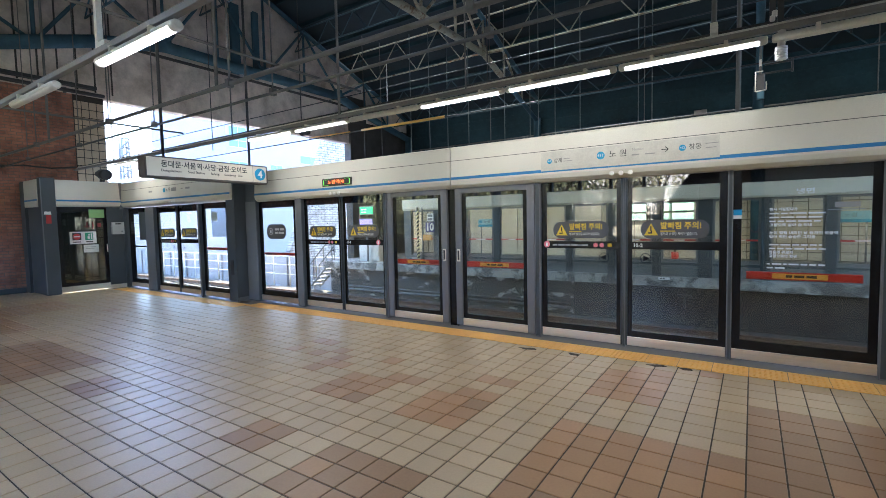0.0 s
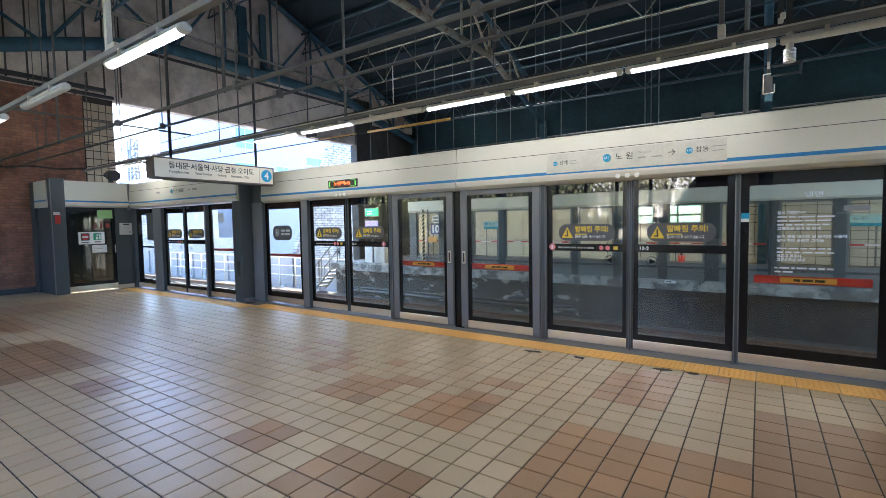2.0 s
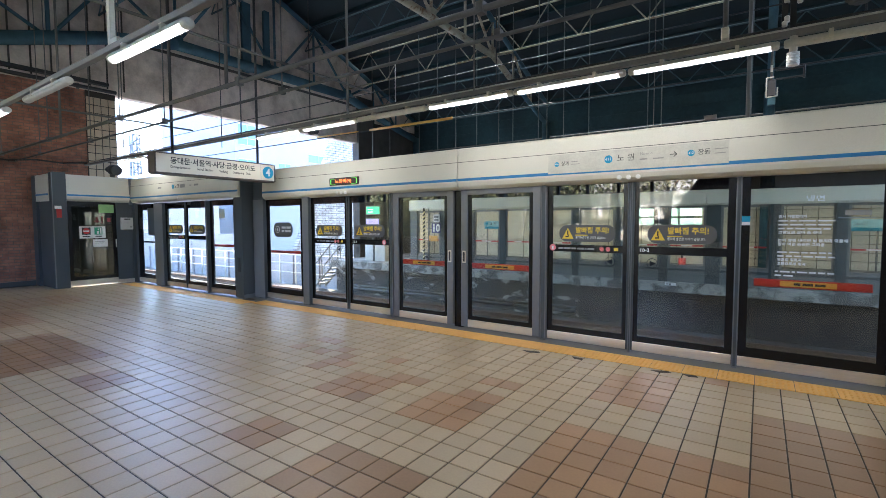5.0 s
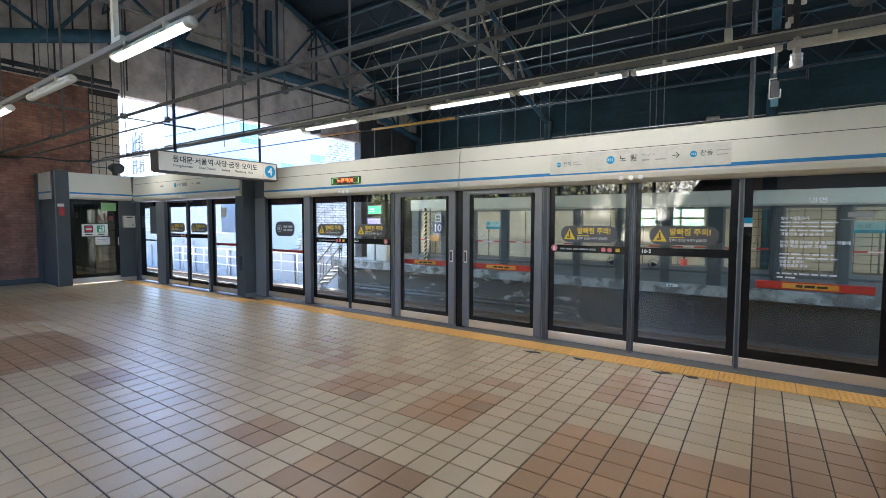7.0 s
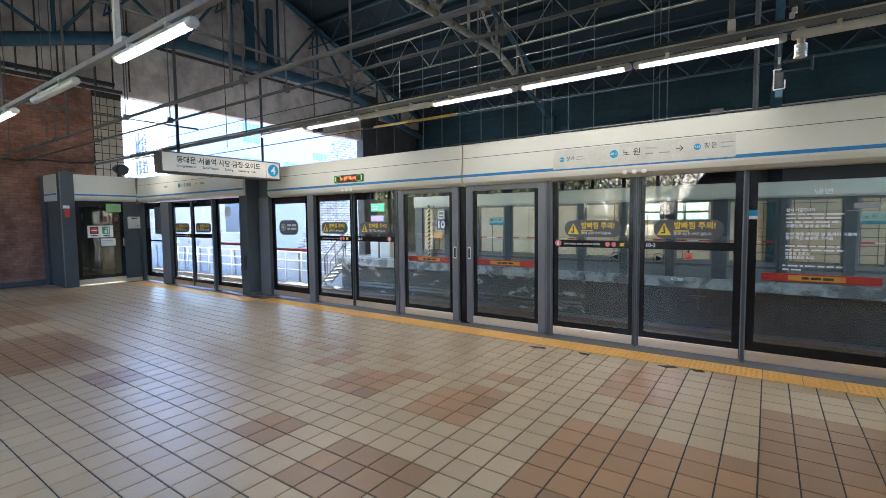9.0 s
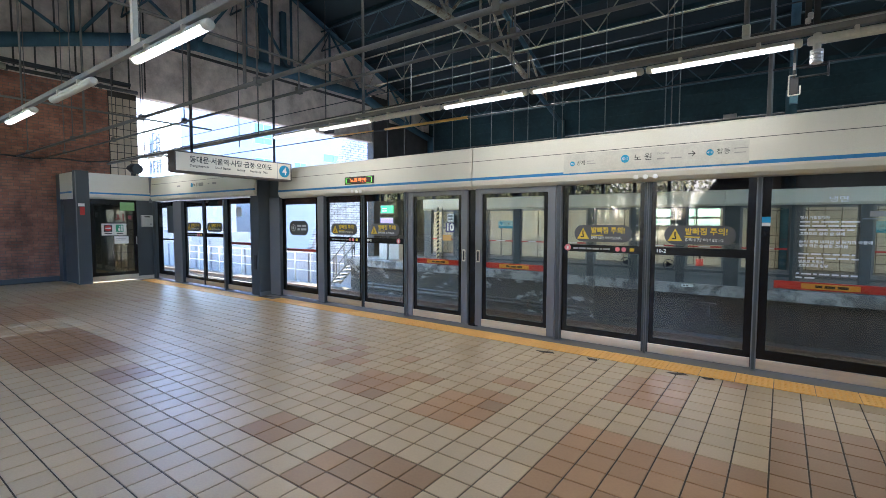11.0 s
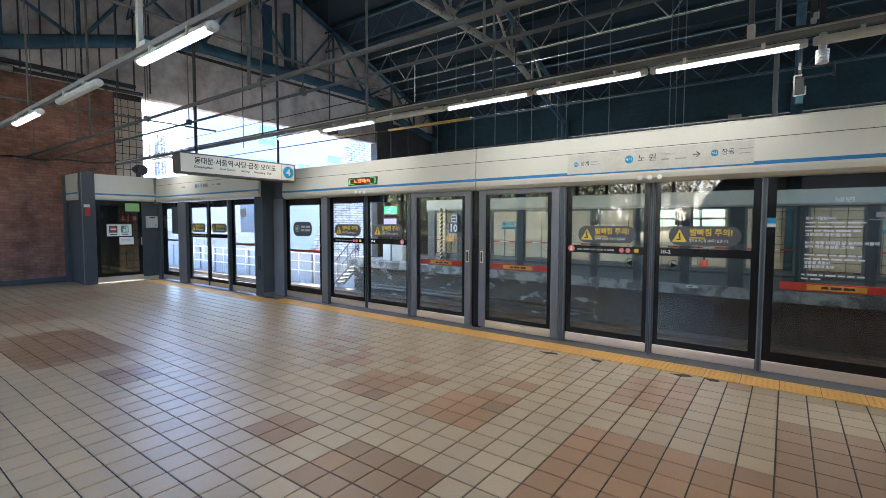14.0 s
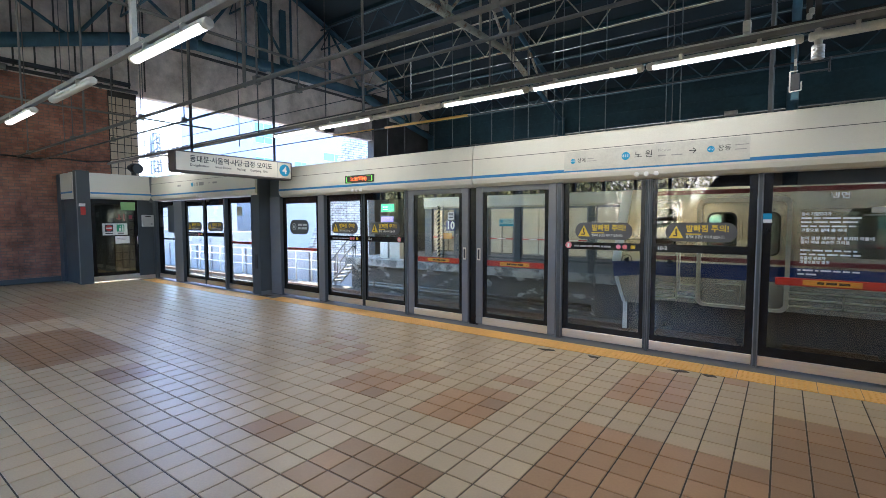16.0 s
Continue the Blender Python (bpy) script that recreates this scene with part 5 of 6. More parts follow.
for k in range(14):
    bm = bmesh.new()
    z = FF + 0.03 + 0.14 * k
    rings = [[bm.verts.new((-10.0 + 0.045 * math.cos(a_), 6.98 + 0.045 * math.sin(a_), z + dz + 0.045 * math.cos(a_))) for a_ in [2 * math.pi * i / 10 for i in range(10)]] for dz in (0, 0.07)]
    for i in range(10):
        bm.faces.new((rings[0][i], rings[0][(i + 1) % 10], rings[1][(i + 1) % 10], rings[1][i]))
    part("stripe", bm, M["stripe_pale"], po)
away(settle(po, (-10.0, 6.98, FF)))
ns = empty("stop_position_sign", "dark stop position sign with white numeral on a post", "sign")
part("post", rods([((-9.8, 7.0, FF), (-9.8, 7.0, 1.95))], 0.03), M["frame_grey"], ns)
part("board", boxes((-9.62, -9.26, 6.93, 6.95, 1.07, 1.41)), M["navy"], ns)
part("board_clip", boxes((-9.82, -9.6, 6.95, 6.97, 1.2, 1.26)), M["frame_grey"], ns)
writing("lettering", "10", (-9.44, 6.927, 1.24), 0.36, M["white"], ns, align="CENTER", bold=0.012, width=0.29)
part("notice", boxes((-9.58, -9.33, 6.98, 7.0, 1.45, 1.72)), M["white"], ns)
part("notice_print", boxes((-9.55, -9.36, 6.976, 6.98, 1.5, 1.56), (-9.55, -9.36, 6.976, 6.98, 1.6, 1.68)), M["frame_grey"], ns)
part("tab", boxes((-9.78, -9.42, 6.97, 7.0, 0.78, 0.98)), M["amber"], ns)
part("arm", rods([((-9.8, 7.0, 1.43), (-9.28, 7.0, 1.43))], 0.015, 6), M["frame_grey"], ns)
away(settle(ns, (-9.8, 7.0, FF)))
fe = empty("fire_extinguisher", "red fire extinguisher on the opposite platform", "extinguisher")
part("cylinder", rods([((-2.0, 9.0, FF), (-2.0, 9.0, 0.38))], 0.1, 14), M["red"], fe)
part("valve", rods([((-2.0, 9.0, 0.38), (-2.0, 9.0, 0.48))], 0.03, 8), M["black"], fe)
part("handle", boxes((-2.1, -1.96, 8.985, 9.015, 0.46, 0.5)), M["black"], fe)
away(settle(fe, (-2.0, 9.0, FF)))


pl = empty("edge_plate", "small white plate on the edge of the opposite platform", "plate")
part("plate", boxes((-2.14, -1.87, 6.985, 7.0, -0.21, -0.14)), M["white"], pl)
bars("small_print", -2.1, -0.175, (2, 2), 0.035, 6.984, M["black"], pl)
away(settle(pl, (-2.0, 7.0, -0.21)))


def name_sign(x, w):
    """Station name board on two legs; w is its width."""
    z = 1.29
    t = empty("station_name_sign", "pale blue station name sign on two steel legs", "sign", "station name signs")
    part("board", plaque(x, x + w, z, z + 0.2, 8.6, 8.66, 0.09), M["sign_pale"], t)
    part("band", boxes((x + 0.02, x + w - 0.02, 8.61, 8.65, z - 0.08, z)), M["sign_blue"], t)
    bm = bmesh.new()
    disc(bm, (x + 0.13, 8.595, z + 0.1), 0.06, "y", 0.01)
    part("station_dot", bm, M["sign_blue"], t)
    writing("lettering", "노 원", (x + 0.25, 8.597, z + 0.1), 0.12, M["black"], t)
    for u in (0.12, w - 0.12):
        part("leg", rods([((x + u, 8.64, FF), (x + u, 8.64, z))], 0.022), M["frame_grey"], t)
    return away(settle(t, (x + w / 2, 8.63, FF)))


name_sign(-8.47, 0.69)
name_sign(1.5, 0.8)

# ---------------------------------------------------------------- outside
tagged(link("ground", boxes((-700, 700, -700, 700, -2.2, -1.72)), M["ground"]), "bare earth ground round the station", "ground", kind="structure")


def house(name, x0, x1, y0, y1, z1, mat, label, storeys, cols, glazing=()):
    t = empty(name, label, "building")
    part("wall", boxes((x0, x1, y0, y1, -1.75, z1)), M[mat], t)
    part("roof", boxes((x0 - 0.2, x1 + 0.2, y0 - 0.2, y1 + 0.2, z1, z1 + 0.4)), M["facade_white"], t)
    for s_ in range(storeys):
        for c in range(cols):
            zz = z1 - 3.1 * s_ - 1.0
            yy = y0 + 1.2 + c * (y1 - y0 - 1.2) / cols
            w = part("window", boxes((x1 - 0.02, x1 + 0.03, yy, yy + 1.9, zz - 1.3, zz)), M["window_teal"], t)
            part("window_frame", boxes((x1 + 0.03, x1 + 0.06, yy - 0.05, yy + 1.95, zz, zz + 0.06), (x1 + 0.03, x1 + 0.06, yy - 0.05, yy + 1.95, zz - 1.36, zz - 1.3), (x1 + 0.03, x1 + 0.06, yy + 0.9, yy + 0.96, zz - 1.3, zz)), M["facade_white"], w)
    for ya, yb, za, zb in glazing:
        w = part("window", boxes((x1 - 0.02, x1 + 0.03, ya, yb, za, zb)), M["window_teal"], t)
        part("window_frame", boxes((x1 + 0.03, x1 + 0.08, ya - 0.08, yb + 0.08, zb, zb + 0.08), (x1 + 0.03, x1 + 0.08, ya - 0.08, yb + 0.08, za - 0.08, za), (x1 + 0.03, x1 + 0.08, (ya + yb) / 2 - 0.04, (ya + yb) / 2 + 0.04, za, zb)), M["facade_white"], w)
        if zb - za > 1.2:
            part("window_bar", boxes((x1 + 0.03, x1 + 0.08, ya, yb, za + (zb - za) * 0.3, za + (zb - za) * 0.3 + 0.08)), M["facade_white"], w)
    return settle(t, ((x0 + x1) / 2, (y0 + y1) / 2, -1.72))


house("apartment_building", -62, -46, 22.6, 48, 18.5, "facade", "pale blue-grey building with teal windows", 0, 6, glazing=((23.0, 24.95, 10.0, 12.1), (32.3, 35.3, 9.0, 9.9), (23.0, 24.95, 6.4, 8.4), (32.3, 35.3, 5.4, 6.3), (38.0, 41.0, 9.0, 9.9), (28.0, 29.5, 6.4, 8.4), (28.0, 29.5, 13.6, 15.4), (23.0, 24.95, 13.6, 15.4)))
bm = bmesh.new()
side = [(9.5, -1.75), (19, -1.75), (19, 6.4), (13.05, 6.5)]
A = [[bm.verts.new((x, y, z)) for y, z in side] for x in (-20.8, -20.5)]
bm.faces.new(A[0])
bm.faces.new(A[1][::-1])
for k in range(4):
    bm.faces.new((A[0][k], A[1][k], A[1][(k + 1) % 4], A[0][(k + 1) % 4]))
bmesh.ops.recalc_face_normals(bm, faces=bm.faces)
tagged(link("stair_house", bm, M["white_brick"]), "white brick stair house with a sloping roofline beside the tracks", "building")
pw = tagged(link("wall_parapet", boxes((-24, -15.4, 9.6, 9.8, -1.75, -0.08), (-90, -24, 9.6, 9.8, -1.75, 0.9)), M["facade_white"]), "white concrete parapet beside the tracks", "parapet", kind="structure")
for k in range(12):
    part("pilaster", boxes((-40 + 2 * k, -39.8 + 2 * k, 9.52, 9.6, -1.75, -0.06)), M["facade_white"], pw)
tagged(link("wall_parapet_south", boxes((-90, -15.4, -1.0, -0.8, -1.75, 0.0)), M["facade_white"]), "white concrete parapet beside the tracks", "parapet", kind="structure")
house("white_building", -52, -40, 10.8, 17.2, 4.9, "facade_white", "plain white building beyond the tracks", 0, 1)
house("grey_building", -80, -60, -3.7, 8.4, 3.2, "facade_white", "low pale building far down the line", 2, 4)
bm = bmesh.new()
cols, rows_ = 40, 10
grid = [[bm.verts.new((-60 + 3 * i, -21 - 2.2 * j, -1.75 + 1.25 * j + 0.9 * noise.noise((i * 0.6, j * 0.7, 5.0)))) for i in range(cols)] for j in range(rows_)]
for j in range(rows_ - 1):
    for i in range(cols - 1):
        bm.faces.new((grid[j][i], grid[j][i + 1], grid[j + 1][i + 1], grid[j + 1][i]))
tagged(link("ground_hillside", bm, M["hill"]), "dry grassy hillside behind the platform", "hillside", kind="structure")

r = empty("track_railing", "galvanised railing beside the tracks", "railing")
for k in range(12):
    part("post", rods([((-30 + 1.2 * k, 8.3, -1.35), (-30 + 1.2 * k, 8.3, 0.05))], 0.03, 6), M["lamp_body"], r)
for z in (-0.8, -0.35, 0.05):
    part("rail", rods([((-30, 8.3, z), (-15.6, 8.3, z))], 0.025, 6), M["lamp_body"], r)
settle(r, (-23, 8.3, -1.35))


ts = empty("track_stair", "galvanised steel stair from the opposite platform to the tracks", "stair")
for y in (6.75, 7.35):
    part("stringer", rods([((-14.4, y, ZF), (-15.9, y, -1.3))], 0.04, 6), M["frame_grey"], ts)
    part("hand_rail", rods([((-14.4, y, ZF + 0.95), (-15.9, y, -0.35))], 0.025, 6), M["steel_grey"], ts)
    for k in range(4):
        f = k / 3
        part("rail_post", rods([((-14.4 - 1.5 * f, y, ZF - 1.24 * f), (-14.4 - 1.5 * f, y, ZF + 0.95 - 1.24 * f))], 0.022, 6), M["steel_grey"], ts)
for k in range(7):
    f = (k + 0.5) / 7
    part("tread", boxes((-14.55 - 1.5 * f, -14.25 - 1.5 * f, 6.75, 7.35, ZF - 1.24 * f - 0.02, ZF - 1.24 * f + 0.02)), M["steel_grey"], ts)
settle(ts, (-15.2, 7.05, -1.32)).location += Vector((0.1, 0.82, 0.06))


def lattice_tower(x, y, h):
    t = empty("lattice_tower", "grey steel lattice mast far beyond the opening", "mast")
    w = 0.55
    bm = bmesh.new()
    for sx in (-w, w):
        for sy in (-w, w):
            rod(bm, (x + sx, y + sy, -1.7), (x + sx * 0.7, y + sy * 0.7, h), 0.16, 5)
    for k in range(12):
        z0, z1 = -1.7 + (h + 1.7) * k / 12, -1.7 + (h + 1.7) * (k + 1) / 12
        rod(bm, (x + w, y - w, z0), (x + w, y + w, z1), 0.11, 4)
        rod(bm, (x + w, y + w, z1), (x + w, y - w, z1), 0.1, 4)
    part("mast", bm, M["steel_grey"], t)
    return settle(t, (x, y, -1.7))


lattice_tower(-66, 21.2, 12.8)


def tree(x, y, h, seed, leaf="leaf", low=0.15, label="autumn tree with sparse yellow-green leaves"):
    rnd = random.Random(seed)
    t = empty("tree", label, "tree", "trees behind the platform")
    bm = bmesh.new()
    rod(bm, (x, y, -1.8), (x + 0.2, y, h * 0.5), 0.16, 7)
    tips = []
    for k in range(9):
        a, e = rnd.uniform(0, 6.28), rnd.uniform(0.3, 1.1)
        z0 = h * rnd.uniform(low, 0.5)
        tip = (x + 0.2 + math.cos(a) * math.cos(e) * h * 0.4, y + math.sin(a) * math.cos(e) * h * 0.4, z0 + math.sin(e) * h * 0.5)
        rod(bm, (x + 0.15, y, z0), tip, 0.05, 5)
        tips.append(tip)
    part("trunk", bm, M["bark"], t)
    bm = bmesh.new()
    for tip in tips:
        for k in range(300):
            c = Vector(tip) + Vector([rnd.gauss(0, h * 0.1) for _ in range(3)])
            u, v = Vector([rnd.gauss(0, 1) for _ in range(3)]).normalized() * 0.085, Vector([rnd.gauss(0, 1) for _ in range(3)]).normalized() * 0.085
            bm.faces.new([bm.verts.new(c + p) for p in (u, v, -u, -v)])
    part("crown", bm, M[leaf], t)
    return settle(t, (x, y, -1.75))


for k in range(15):
    tree(-23 + 1.1 * k + random.uniform(-0.4, 0.4), -14.5 - random.uniform(0, 4), 6.5 + random.uniform(-1, 1.5), k, "leaf_dark", -0.1, "dense dark green tree behind the platform")
for x, y, h in ((-6.2, -18.5, 6.0), (-3.8, -19.5, 6.0), (-0.6, -18.0, 5.5)):
    tree(x, y, h, int(h * 10 - x))
house("cream_building", -10.5, 6.0, -38, -26, 5.4, "cream_wall", "cream rendered building on the slope behind the trees", 0, 1)


# ---------------------------------------------------------------- train on the far track
def rounded(x0, x1, z0, z1, r, n=5):
    return [(cx + r * math.cos(radians(a0 + 90 * k / n)), cz + r * math.sin(radians(a0 + 90 * k / n))) for cx, cz, a0 in ((x1 - r, z1 - r, 0), (x0 + r, z1 - r, 90), (x0 + r, z0 + r, 180), (x1 - r, z0 + r, 270)) for k in range(n + 1)]


def frame_strip(outer, inner, y0, y1):
    """A band between two outlines with as many points, facing -y, with depth."""
    bm = bmesh.new()
    n = len(outer)
    O0, I0 = [bm.verts.new((x, y0, z)) for x, z in outer], [bm.verts.new((x, y0, z)) for x, z in inner]
    O1, I1 = [bm.verts.new((x, y1, z)) for x, z in outer], [bm.verts.new((x, y1, z)) for x, z in inner]
    for k in range(n):
        j = (k + 1) % n
        bm.faces.new((O0[k], O0[j], I0[j], I0[k]))
        bm.faces.new((O0[k], O1[k], O1[j], O0[j]))
        bm.faces.new((I0[k], I0[j], I1[j], I1[k]))
    bmesh.ops.recalc_face_normals(bm, faces=bm.faces)
    return bm


def subway_car(lead=True):
    """Local frame: x from the nose backwards, y 0 is the near side, z as in the station."""
    t = empty("subway_car", "stainless steel subway car with blue and dark red bands", "train", "train cars")
    L_, W_, zb, zt = 20.0, 3.06, -0.12, 2.12
    roof = [(0.0, zt), (0.06, zt + 0.12), (0.4, zt + 0.33), (1.0, zt + 0.42), (W_ - 1.0, zt + 0.42), (W_ - 0.4, zt + 0.33), (W_ - 0.06, zt + 0.12), (W_, zt)]
    x0 = 0.62 if lead else 0.0
    part("roof", sweep(roof, x0, L_), M["train_steel"], t)
    part("far_side", boxes((x0, L_, W_ - 0.06, W_, zb, 0.86), (x0, L_, W_ - 0.06, W_, 1.68, zt), *[(x0 + 2.2 * k, x0 + 2.2 * k + 0.7, W_ - 0.06, W_, 0.86, 1.68) for k in range(9)]), M["train_steel"], t)
    part("seat_bench", boxes((3.6, 5.9, W_ - 0.55, W_ - 0.1, 0.25, 0.4), (8.5, 10.8, W_ - 0.55, W_ - 0.1, 0.25, 0.4)), M["train_blue"], t)
    part("ceiling_light", boxes((x0 + 1.0, L_ - 0.5, 0.8, 0.95, zt + 0.1, zt + 0.13)), M["car_light"], t)
    part("ceiling_light", boxes((x0 + 1.0, L_ - 0.5, W_ - 0.95, W_ - 0.8, zt + 0.1, zt + 0.13)), M["car_light"], t)
    part("car_floor", boxes((x0, L_, 0.05, W_ - 0.06, zb, zb + 0.1)), M["train_inside"], t)
    part("underframe", boxes((x0 + 0.5, L_ - 0.2, 0.25, W_ - 0.25, -0.75, zb)), M["train_dark"], t)
    # openings of the near side: doors and windows
    doors = [1.66 + 4.88 * k for k in range(4)]
    cuts = []
    if lead:
        cuts.append((0.62, 1.22, 0.86, 1.72))
    for k, d in enumerate(doors):
        cuts.append((d + 0.0, d + 1.3, zb + 0.02, 1.82))
        if k < 3:
            cuts.append((d + 2.1, d + 4.1, 0.86, 1.68))
    # side skin in strips round the openings
    bm = bmesh.new()
    xs = sorted({x0, L_, *[c[0] for c in cuts], *[c[1] for c in cuts]})
    xs = [x for x in xs if x >= x0]
    for a, b in zip(xs, xs[1:]):
        hit_ = [c for c in cuts if c[0] <= a + 1e-6 and c[1] >= b - 1e-6]
        if hit_:
            c = hit_[0]
            if c[2] > zb + 0.1:
                box(bm, a, b, 0.0, 0.05, zb, c[2])
            box(bm, a, b, 0.0, 0.05, c[3], zt)
        else:
            box(bm, a, b, 0.0, 0.05, zb, zt)
    part("side_panel", bm, M["train_steel"], t, "ribbed stainless side panel")
    bm = bmesh.new()
    for a, b in zip(xs, xs[1:]):
        mid = (a + b) / 2
        if not any(d <= mid <= d + 1.3 for d in doors):
            for z in (-0.02, 0.1, 0.22):
                box(bm, a + 0.02, b - 0.02, -0.014, 0.0, z, z + 0.022)
    part("side_rib", bm, M["stainless"], t)
    bands = bmesh.new()
    red = bmesh.new()
    for a, b in zip(xs, xs[1:]):
        mid = (a + b) / 2
        yy = 0.03 if any(d <= mid <= d + 1.3 for d in doors) else -0.004
        box(bands, a, b, yy, yy + 0.01, 0.38, 0.66)
        box(red, a, b, yy, yy + 0.01, 0.70, 0.78)
    box(red, x0, L_, -0.012, 0.002, 1.98, 2.06)
    part("blue_band", bands, M["train_blue"], t, "dark blue band")
    part("red_band", red, M["train_red"], t, "dark red stripe")
    for d in doors:
        for a, b in ((d, d + 0.65), (d + 0.65, d + 1.3)):
            dl = part("door_leaf", frame_strip(rounded(a + 0.003, b - 0.003, zb + 0.02, 1.82, 0.01), rounded(a + 0.1, b - 0.1, 0.86, 1.62, 0.12), 0.035, 0.065), M["train_steel"], t, "sliding stainless door leaf")
            wg = part("door_window", boxes((a + 0.09, b - 0.09, 0.05, 0.056, 0.85, 1.63)), M["train_glass"], dl)
            part("window_rim", frame_strip(rounded(a + 0.085, b - 0.085, 0.845, 1.635, 0.125), rounded(a + 0.11, b - 0.11, 0.87, 1.61, 0.11), 0.03, 0.05), M["train_dark"], dl)
        part("door_surround", frame_strip(rounded(d - 0.07, d + 1.37, zb - 0.03, 1.9, 0.14), rounded(d, d + 1.3, zb + 0.02, 1.82, 0.1), -0.03, 0.05), M["stainless"], t, "polished stainless door surround")
    for c in cuts:
        if c[2] > 0.5:
            part("window", boxes((c[0], c[1], 0.03, 0.036, c[2], c[3])), M["train_glass"], t)
            part("window_rim", frame_strip(rounded(c[0] - 0.05, c[1] + 0.05, c[2] - 0.05, c[3] + 0.05, 0.14), rounded(c[0], c[1], c[2], c[3], 0.11), -0.014, 0.04), M["train_steel"], t)
    if lead:
        # front mask: leaning white rim, dark windscreen, blue lower band
        fr = [(0.2, zt + 0.1), (0.0, 0.62), (0.05, 0.3), (0.22, zb - 0.1)]
        bm = bmesh.new()
        ring = []
        for x, z in [(x0, zt + 0.3), *fr, (x0, zb - 0.1)]:
            ring.append((x, z))
        for ya, yb in ((0.0, 0.12), (W_ - 0.12, W_)):
            V = [[bm.verts.new((x, yy, z)) for x, z in ring] for yy in (ya, yb)]
            bm.faces.new(V[0]); bm.faces.new(V[1][::-1])
            for k in range(len(ring)):
                j = (k + 1) % len(ring)
                bm.faces.new((V[0][k], V[1][k], V[1][j], V[0][j]))
        bmesh.ops.recalc_face_normals(bm, faces=bm.faces)
        part("front_mask", bm, M["train_steel"], t, "leaning front mask")
        edge = [(0.2, zt + 0.1), (0.0, 0.62), (0.05, 0.3), (0.22, zb - 0.1)]
        bm = bmesh.new()
        wide = (0.2, 0.17, 0.08, 0.06)
        A = [[bm.verts.new((x + dx * w_, yy, z)) for dx in (-0.02, 1) for (x, z), w_ in zip(edge, wide)] for yy in (-0.008, 0.02)]
        for k in range(3):
            for s_ in A:
                bm.faces.new((s_[k], s_[k + 1], s_[k + 5], s_[k + 4]))
            bm.faces.new((A[0][k], A[1][k], A[1][k + 1], A[0][k + 1]))
            bm.faces.new((A[0][k + 4], A[0][k + 5], A[1][k + 5], A[1][k + 4]))
        bmesh.ops.recalc_face_normals(bm, faces=bm.faces)
        part("front_rim", bm, M["train_white"], t, "white rim of the front")
        bm = bmesh.new()
        V = [[bm.verts.new((x + 0.06, yy, z)) for x, z in fr] for yy in (0.12, W_ - 0.12)]
        for k in range(3):
            bm.faces.new((V[0][k], V[0][k + 1], V[1][k + 1], V[1][k])).material_index = (0, 1, 2)[k]
        part("front_face", bm, [M["black"], M["train_blue"], M["train_dark"]], t, "dark windscreen over a blue band")
        bm = bmesh.new()
        V = [(0.003, 0.62), (x0, 0.66), (x0, 0.38), (0.045, 0.3)]
        A = [[bm.verts.new((x, yy, z)) for x, z in V] for yy in (-0.012, 0.004)]
        bm.faces.new(A[0]); bm.faces.new(A[1][::-1])
        for k in range(4):
            bm.faces.new((A[0][k], A[1][k], A[1][(k + 1) % 4], A[0][(k + 1) % 4]))
        bmesh.ops.recalc_face_normals(bm, faces=bm.faces)
        part("front_blue_band", bm, M["train_blue"], t)
        part("skirt", boxes((0.3, 0.85, 0.1, W_ - 0.1, -0.8, zb - 0.1)), M["train_dark"], t, "dark front skirt")
        part("skirt_edge", boxes((0.22, 0.3, 0.06, 0.16, -0.8, zb - 0.1)), M["train_white"], t, "white edge of the skirt")
        hb = bmesh.new()
        disc(hb, (0.06, 0.4, 0.45), 0.09, "x", 0.05)
        part("headlight", hb, M["white"], t)
        part("cab_door_frame", frame_strip(rounded(0.6, 1.27, zb + 0.05, 1.86, 0.06), rounded(0.63, 1.24, zb + 0.08, 1.83, 0.05), -0.012, 0.02), M["stainless"], t)
        part("hand_rail", rods([((0.62, -0.04, 0.1), (0.62, -0.04, 1.0))], 0.014, 6), M["stainless"], t)
        part("hand_rail", rods([((1.3, -0.04, 0.1), (1.3, -0.04, 1.0))], 0.014, 6), M["stainless"], t)
    bm = bmesh.new()
    for xb in (2.6, 4.7, 15.6, 17.7):
        for yy in (0.75, 2.2):
            disc(bm, (xb, yy, -0.72), 0.42, "y", 0.12)
    part("bogie", bm, M["train_dark"], t)
    return t


car = subway_car(True)
trailer = subway_car(False)


def motions():
    """The train on the far track comes in and slows down."""
    def nose(t):
        d = 16.0 - t
        return -2.71 + 3.36 * d + 0.305 * d * d
    times = [0, 2, 4, 6, 8, 10, 12, 13, 14, 14.5, 15, 15.25, 15.5, 15.75, 16]
    walk(car, [(t, pose(nose(t), 4.25, 0.06)) for t in times])
    walk(trailer, [(t, pose(nose(t) + 20.35, 4.25, 0.06)) for t in times])


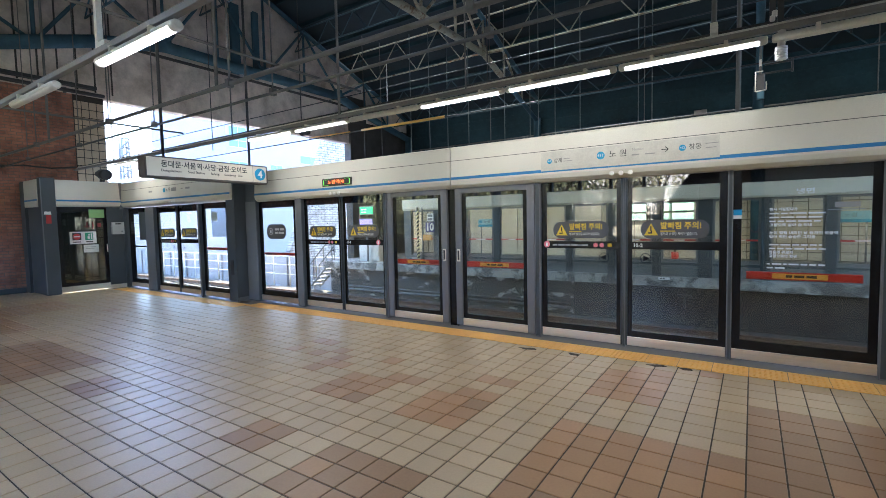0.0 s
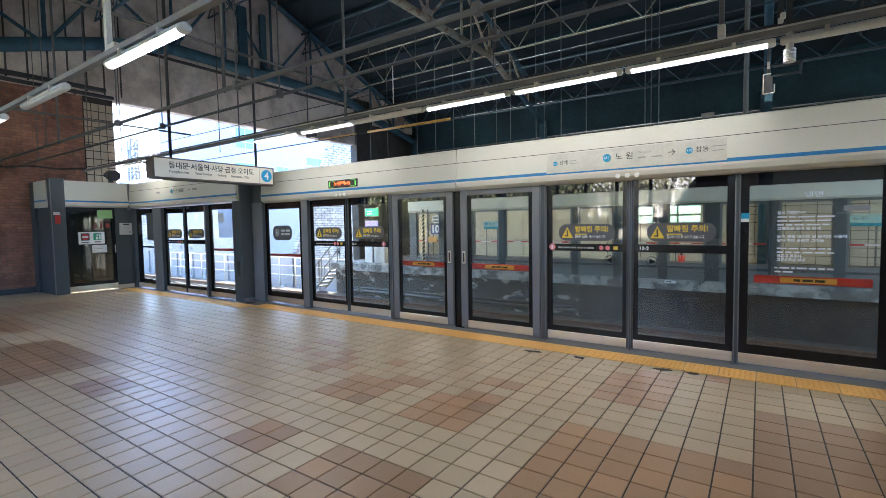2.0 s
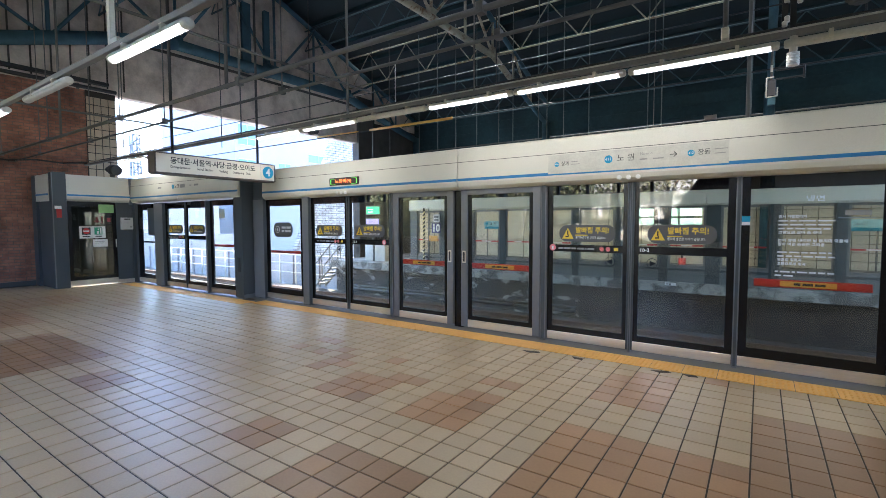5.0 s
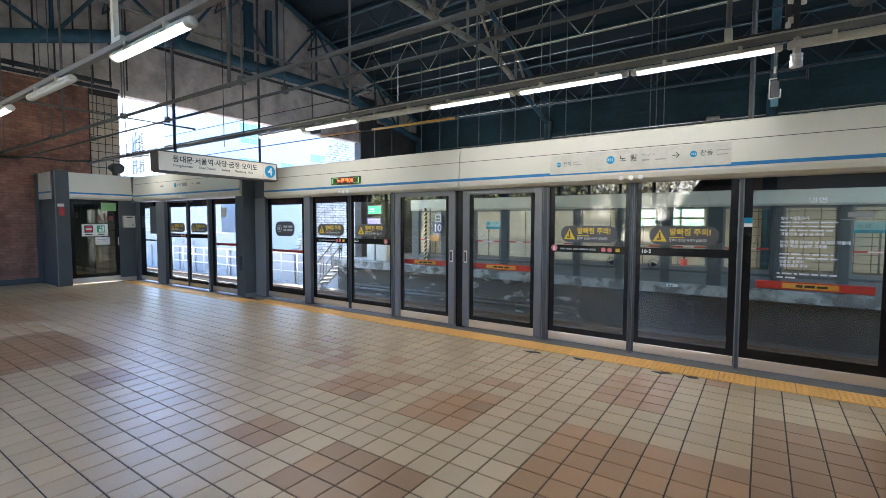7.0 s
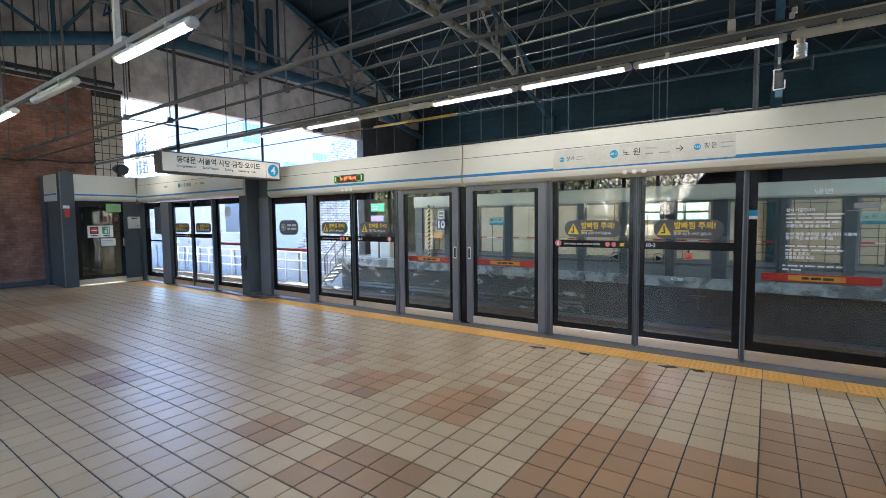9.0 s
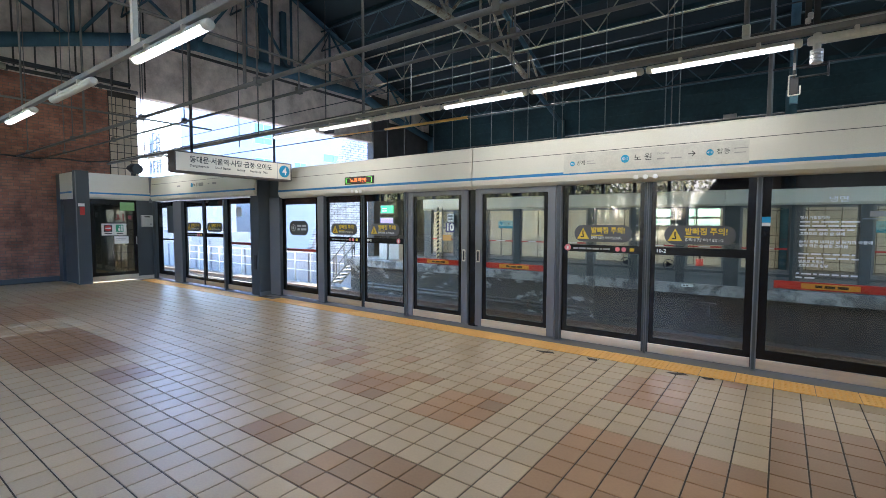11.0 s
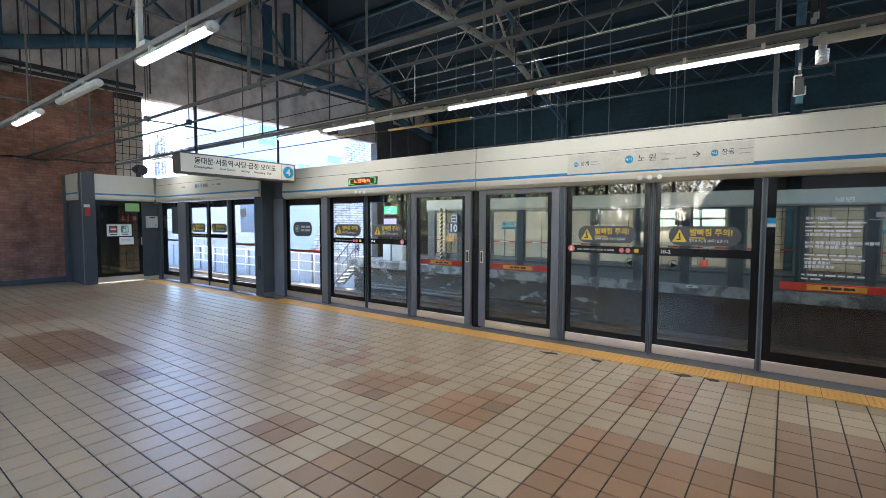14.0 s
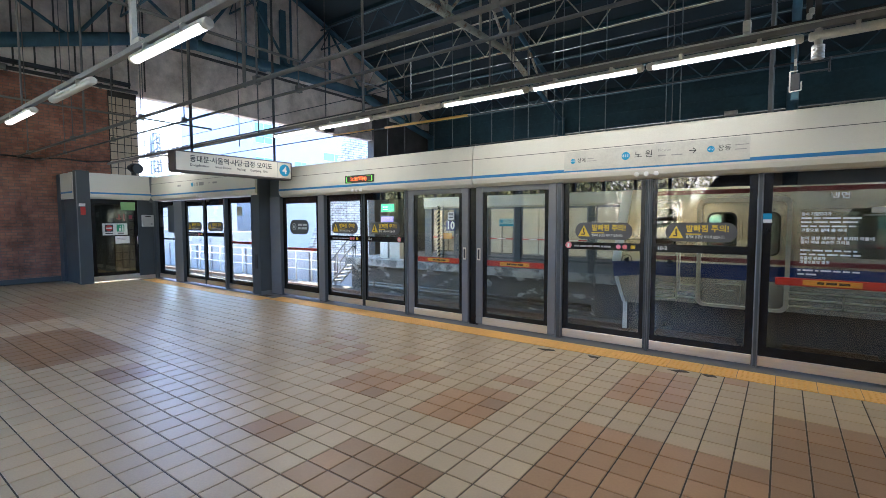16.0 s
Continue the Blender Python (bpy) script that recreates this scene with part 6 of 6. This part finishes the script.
# ---------------------------------------------------------------- tactile paving and floor tiles
def tactile(x, y, parent, first=None):
    if first is None:
        bm = boxes((0.003, 0.312, 0.003, 0.327, -0.004, 0.004))
        for i in range(6):
            for j in range(6):
                cx, cy = 0.045 + 0.045 * i, 0.045 + 0.048 * j
                lo = [bm.verts.new((cx + 0.013 * a, cy + 0.013 * b, 0.004)) for a, b in ((1, 0), (0, 1), (-1, 0), (0, -1))]
                hi = [bm.verts.new((cx + 0.008 * a, cy + 0.008 * b, 0.009)) for a, b in ((1, 0), (0, 1), (-1, 0), (0, -1))]
                bm.faces.new(hi)
                for k in range(4):
                    bm.faces.new((lo[k], lo[(k + 1) % 4], hi[(k + 1) % 4], hi[k]))
        o = link("tile", bm, M["yellow"], parent)
    else:
        o = new("tile", first.data)
        o.parent = parent
    o.location = (x, y, 0.0)
    return o


strip = tagged(link("pavement_tactile", boxes((-8.3, XR, -0.524, -0.19, -0.02, -0.003), (-13.5, -8.3, -0.727, -0.45, -0.02, -0.003)), M["sill"]), "strip of yellow studded tactile tiles along the platform edge", "tactile paving", kind="structure")
first = tactile(-8.0, -0.522, strip)
for k in range(1, 54):
    tactile(-8.0 + 0.315 * k, -0.522, strip, first)
for k in range(17):
    tactile(-13.4 + 0.315 * k, -0.725, strip, first)

for x, y, w, a in ((-2.05, -0.66, 0.24, 12), (-1.5, -0.62, 0.15, -8), (-0.62, -0.6, 0.2, 20), (-0.35, -0.58, 0.14, 5)):
    bm = bmesh.new()
    pts = [(-w * 0.5, 0.03), (-w * 0.1, -0.035), (w * 0.5, -0.02), (w * 0.35, 0.04)]
    A = [[bm.verts.new((x + p_ * math.cos(radians(a)) - q_ * math.sin(radians(a)), y + p_ * math.sin(radians(a)) + q_ * math.cos(radians(a)), z)) for p_, q_ in pts] for z in (-0.004, 0.0025)]
    bm.faces.new(A[0][::-1])
    bm.faces.new(A[1])
    for k in range(4):
        bm.faces.new((A[0][k], A[0][(k + 1) % 4], A[1][(k + 1) % 4], A[1][k]))
    bmesh.ops.recalc_face_normals(bm, faces=bm.faces)
    part("broken_corner", bm, M["grout"], floor, "dark broken tile corner filled with mortar")

TX, TY, TP, TQ = -1.64, -2.757, 0.203, 0.203
PATCH = ((-3.27, -2.97, -2.65, -2.34, 1), (-2.25, -3.0, -1.64, -2.34, 1), (-1.85, -2.56, -1.64, -2.34, 2), (-1.03, -4.6, 0.19, -2.34, 1), (0.19, -4.6, 2.0, -1.24, 2), (-2.25, -4.2, -1.64, -3.56, 2), (-1.64, -3.99, -1.43, -3.56, 2), (-3.06, -3.99, -2.65, -3.56, 2), (-8.14, -4.5, -6.1, -3.47, 2), (-10.9, -4.4, -9.1, -3.4, 1), (-5.5, -4.1, -4.9, -3.7, 2), (-1.03, -1.65, -0.42, -1.03, 1), (-12.4, -3.4, -11.0, -2.2, 1))
tile_mesh = {}
bulk = bmesh.new()
near = []
rnd = random.Random(4)


def tile_geometry(bm, x, y, mi):
    g, b, lo, hi = 0.005, 0.0025, -0.006, 0.0
    ring0 = [bm.verts.new((x + p, y + q, lo)) for p, q in ((g, g), (TP - g, g), (TP - g, TQ - g), (g, TQ - g))]
    ring1 = [bm.verts.new((x + p, y + q, hi - b)) for p, q in ((g, g), (TP - g, g), (TP - g, TQ - g), (g, TQ - g))]
    ring2 = [bm.verts.new((x + p, y + q, hi)) for p, q in ((g + b, g + b), (TP - g - b, g + b), (TP - g - b, TQ - g - b), (g + b, TQ - g - b))]
    for k in range(4):
        j = (k + 1) % 4
        bm.faces.new((ring0[k], ring0[j], ring1[j], ring1[k])).material_index = mi
        bm.faces.new((ring1[k], ring1[j], ring2[j], ring2[k])).material_index = mi
    bm.faces.new(ring2).material_index = mi


TILES = (M["tile_grey"], M["tile_tan"], M["tile_brown"])
for mi in range(3):
    bm = bmesh.new()
    tile_geometry(bm, 0, 0, 0)
    me = bpy.data.meshes.new("floor_tile")
    bm.to_mesh(me)
    bm.free()
    me.materials.append(TILES[mi])
    tile_mesh[mi] = me
for i in range(int((XE - TX) / TP), int((XR - TX) / TP)):
    for j in range(int((YB - TY) / TQ), int((-0.53 - TY) / TQ) + 2):
        x, y = TX + i * TP, TY + j * TQ
        cx, cy = x + TP / 2, y + TQ / 2
        if y + TQ > (-0.72 if x < -8.3 else -0.51):
            continue
        mi = 0
        for x0, y0, x1, y1, kind_ in PATCH:
            if x0 < cx < x1 and y0 < cy < y1:
                mi = kind_
        q = rnd.random()
        if mi == 0 and q < 0.9 * max(0.0, noise.noise((cx * 0.55, cy * 0.7, 2.0)) - 0.25):
            mi = 1
        elif mi and q < 0.04:
            mi = 3 - mi
        if -2.9 < cx < 0.9 and -3.9 < cy < -0.8 and len(near) < 300:
            o = new("tile", tile_mesh[mi])
            o.parent, o.location = floor, (x, y, rnd.uniform(-0.0006, 0.0006))
            near.append(o)
        else:
            tile_geometry(bulk, x, y, mi)
tagged(link("tile_field", bulk, list(TILES), floor), kind="stuff")

bpy.data.objects.remove(LETTERS[1])
bpy.data.curves.remove(LETTERS[0])
motions()
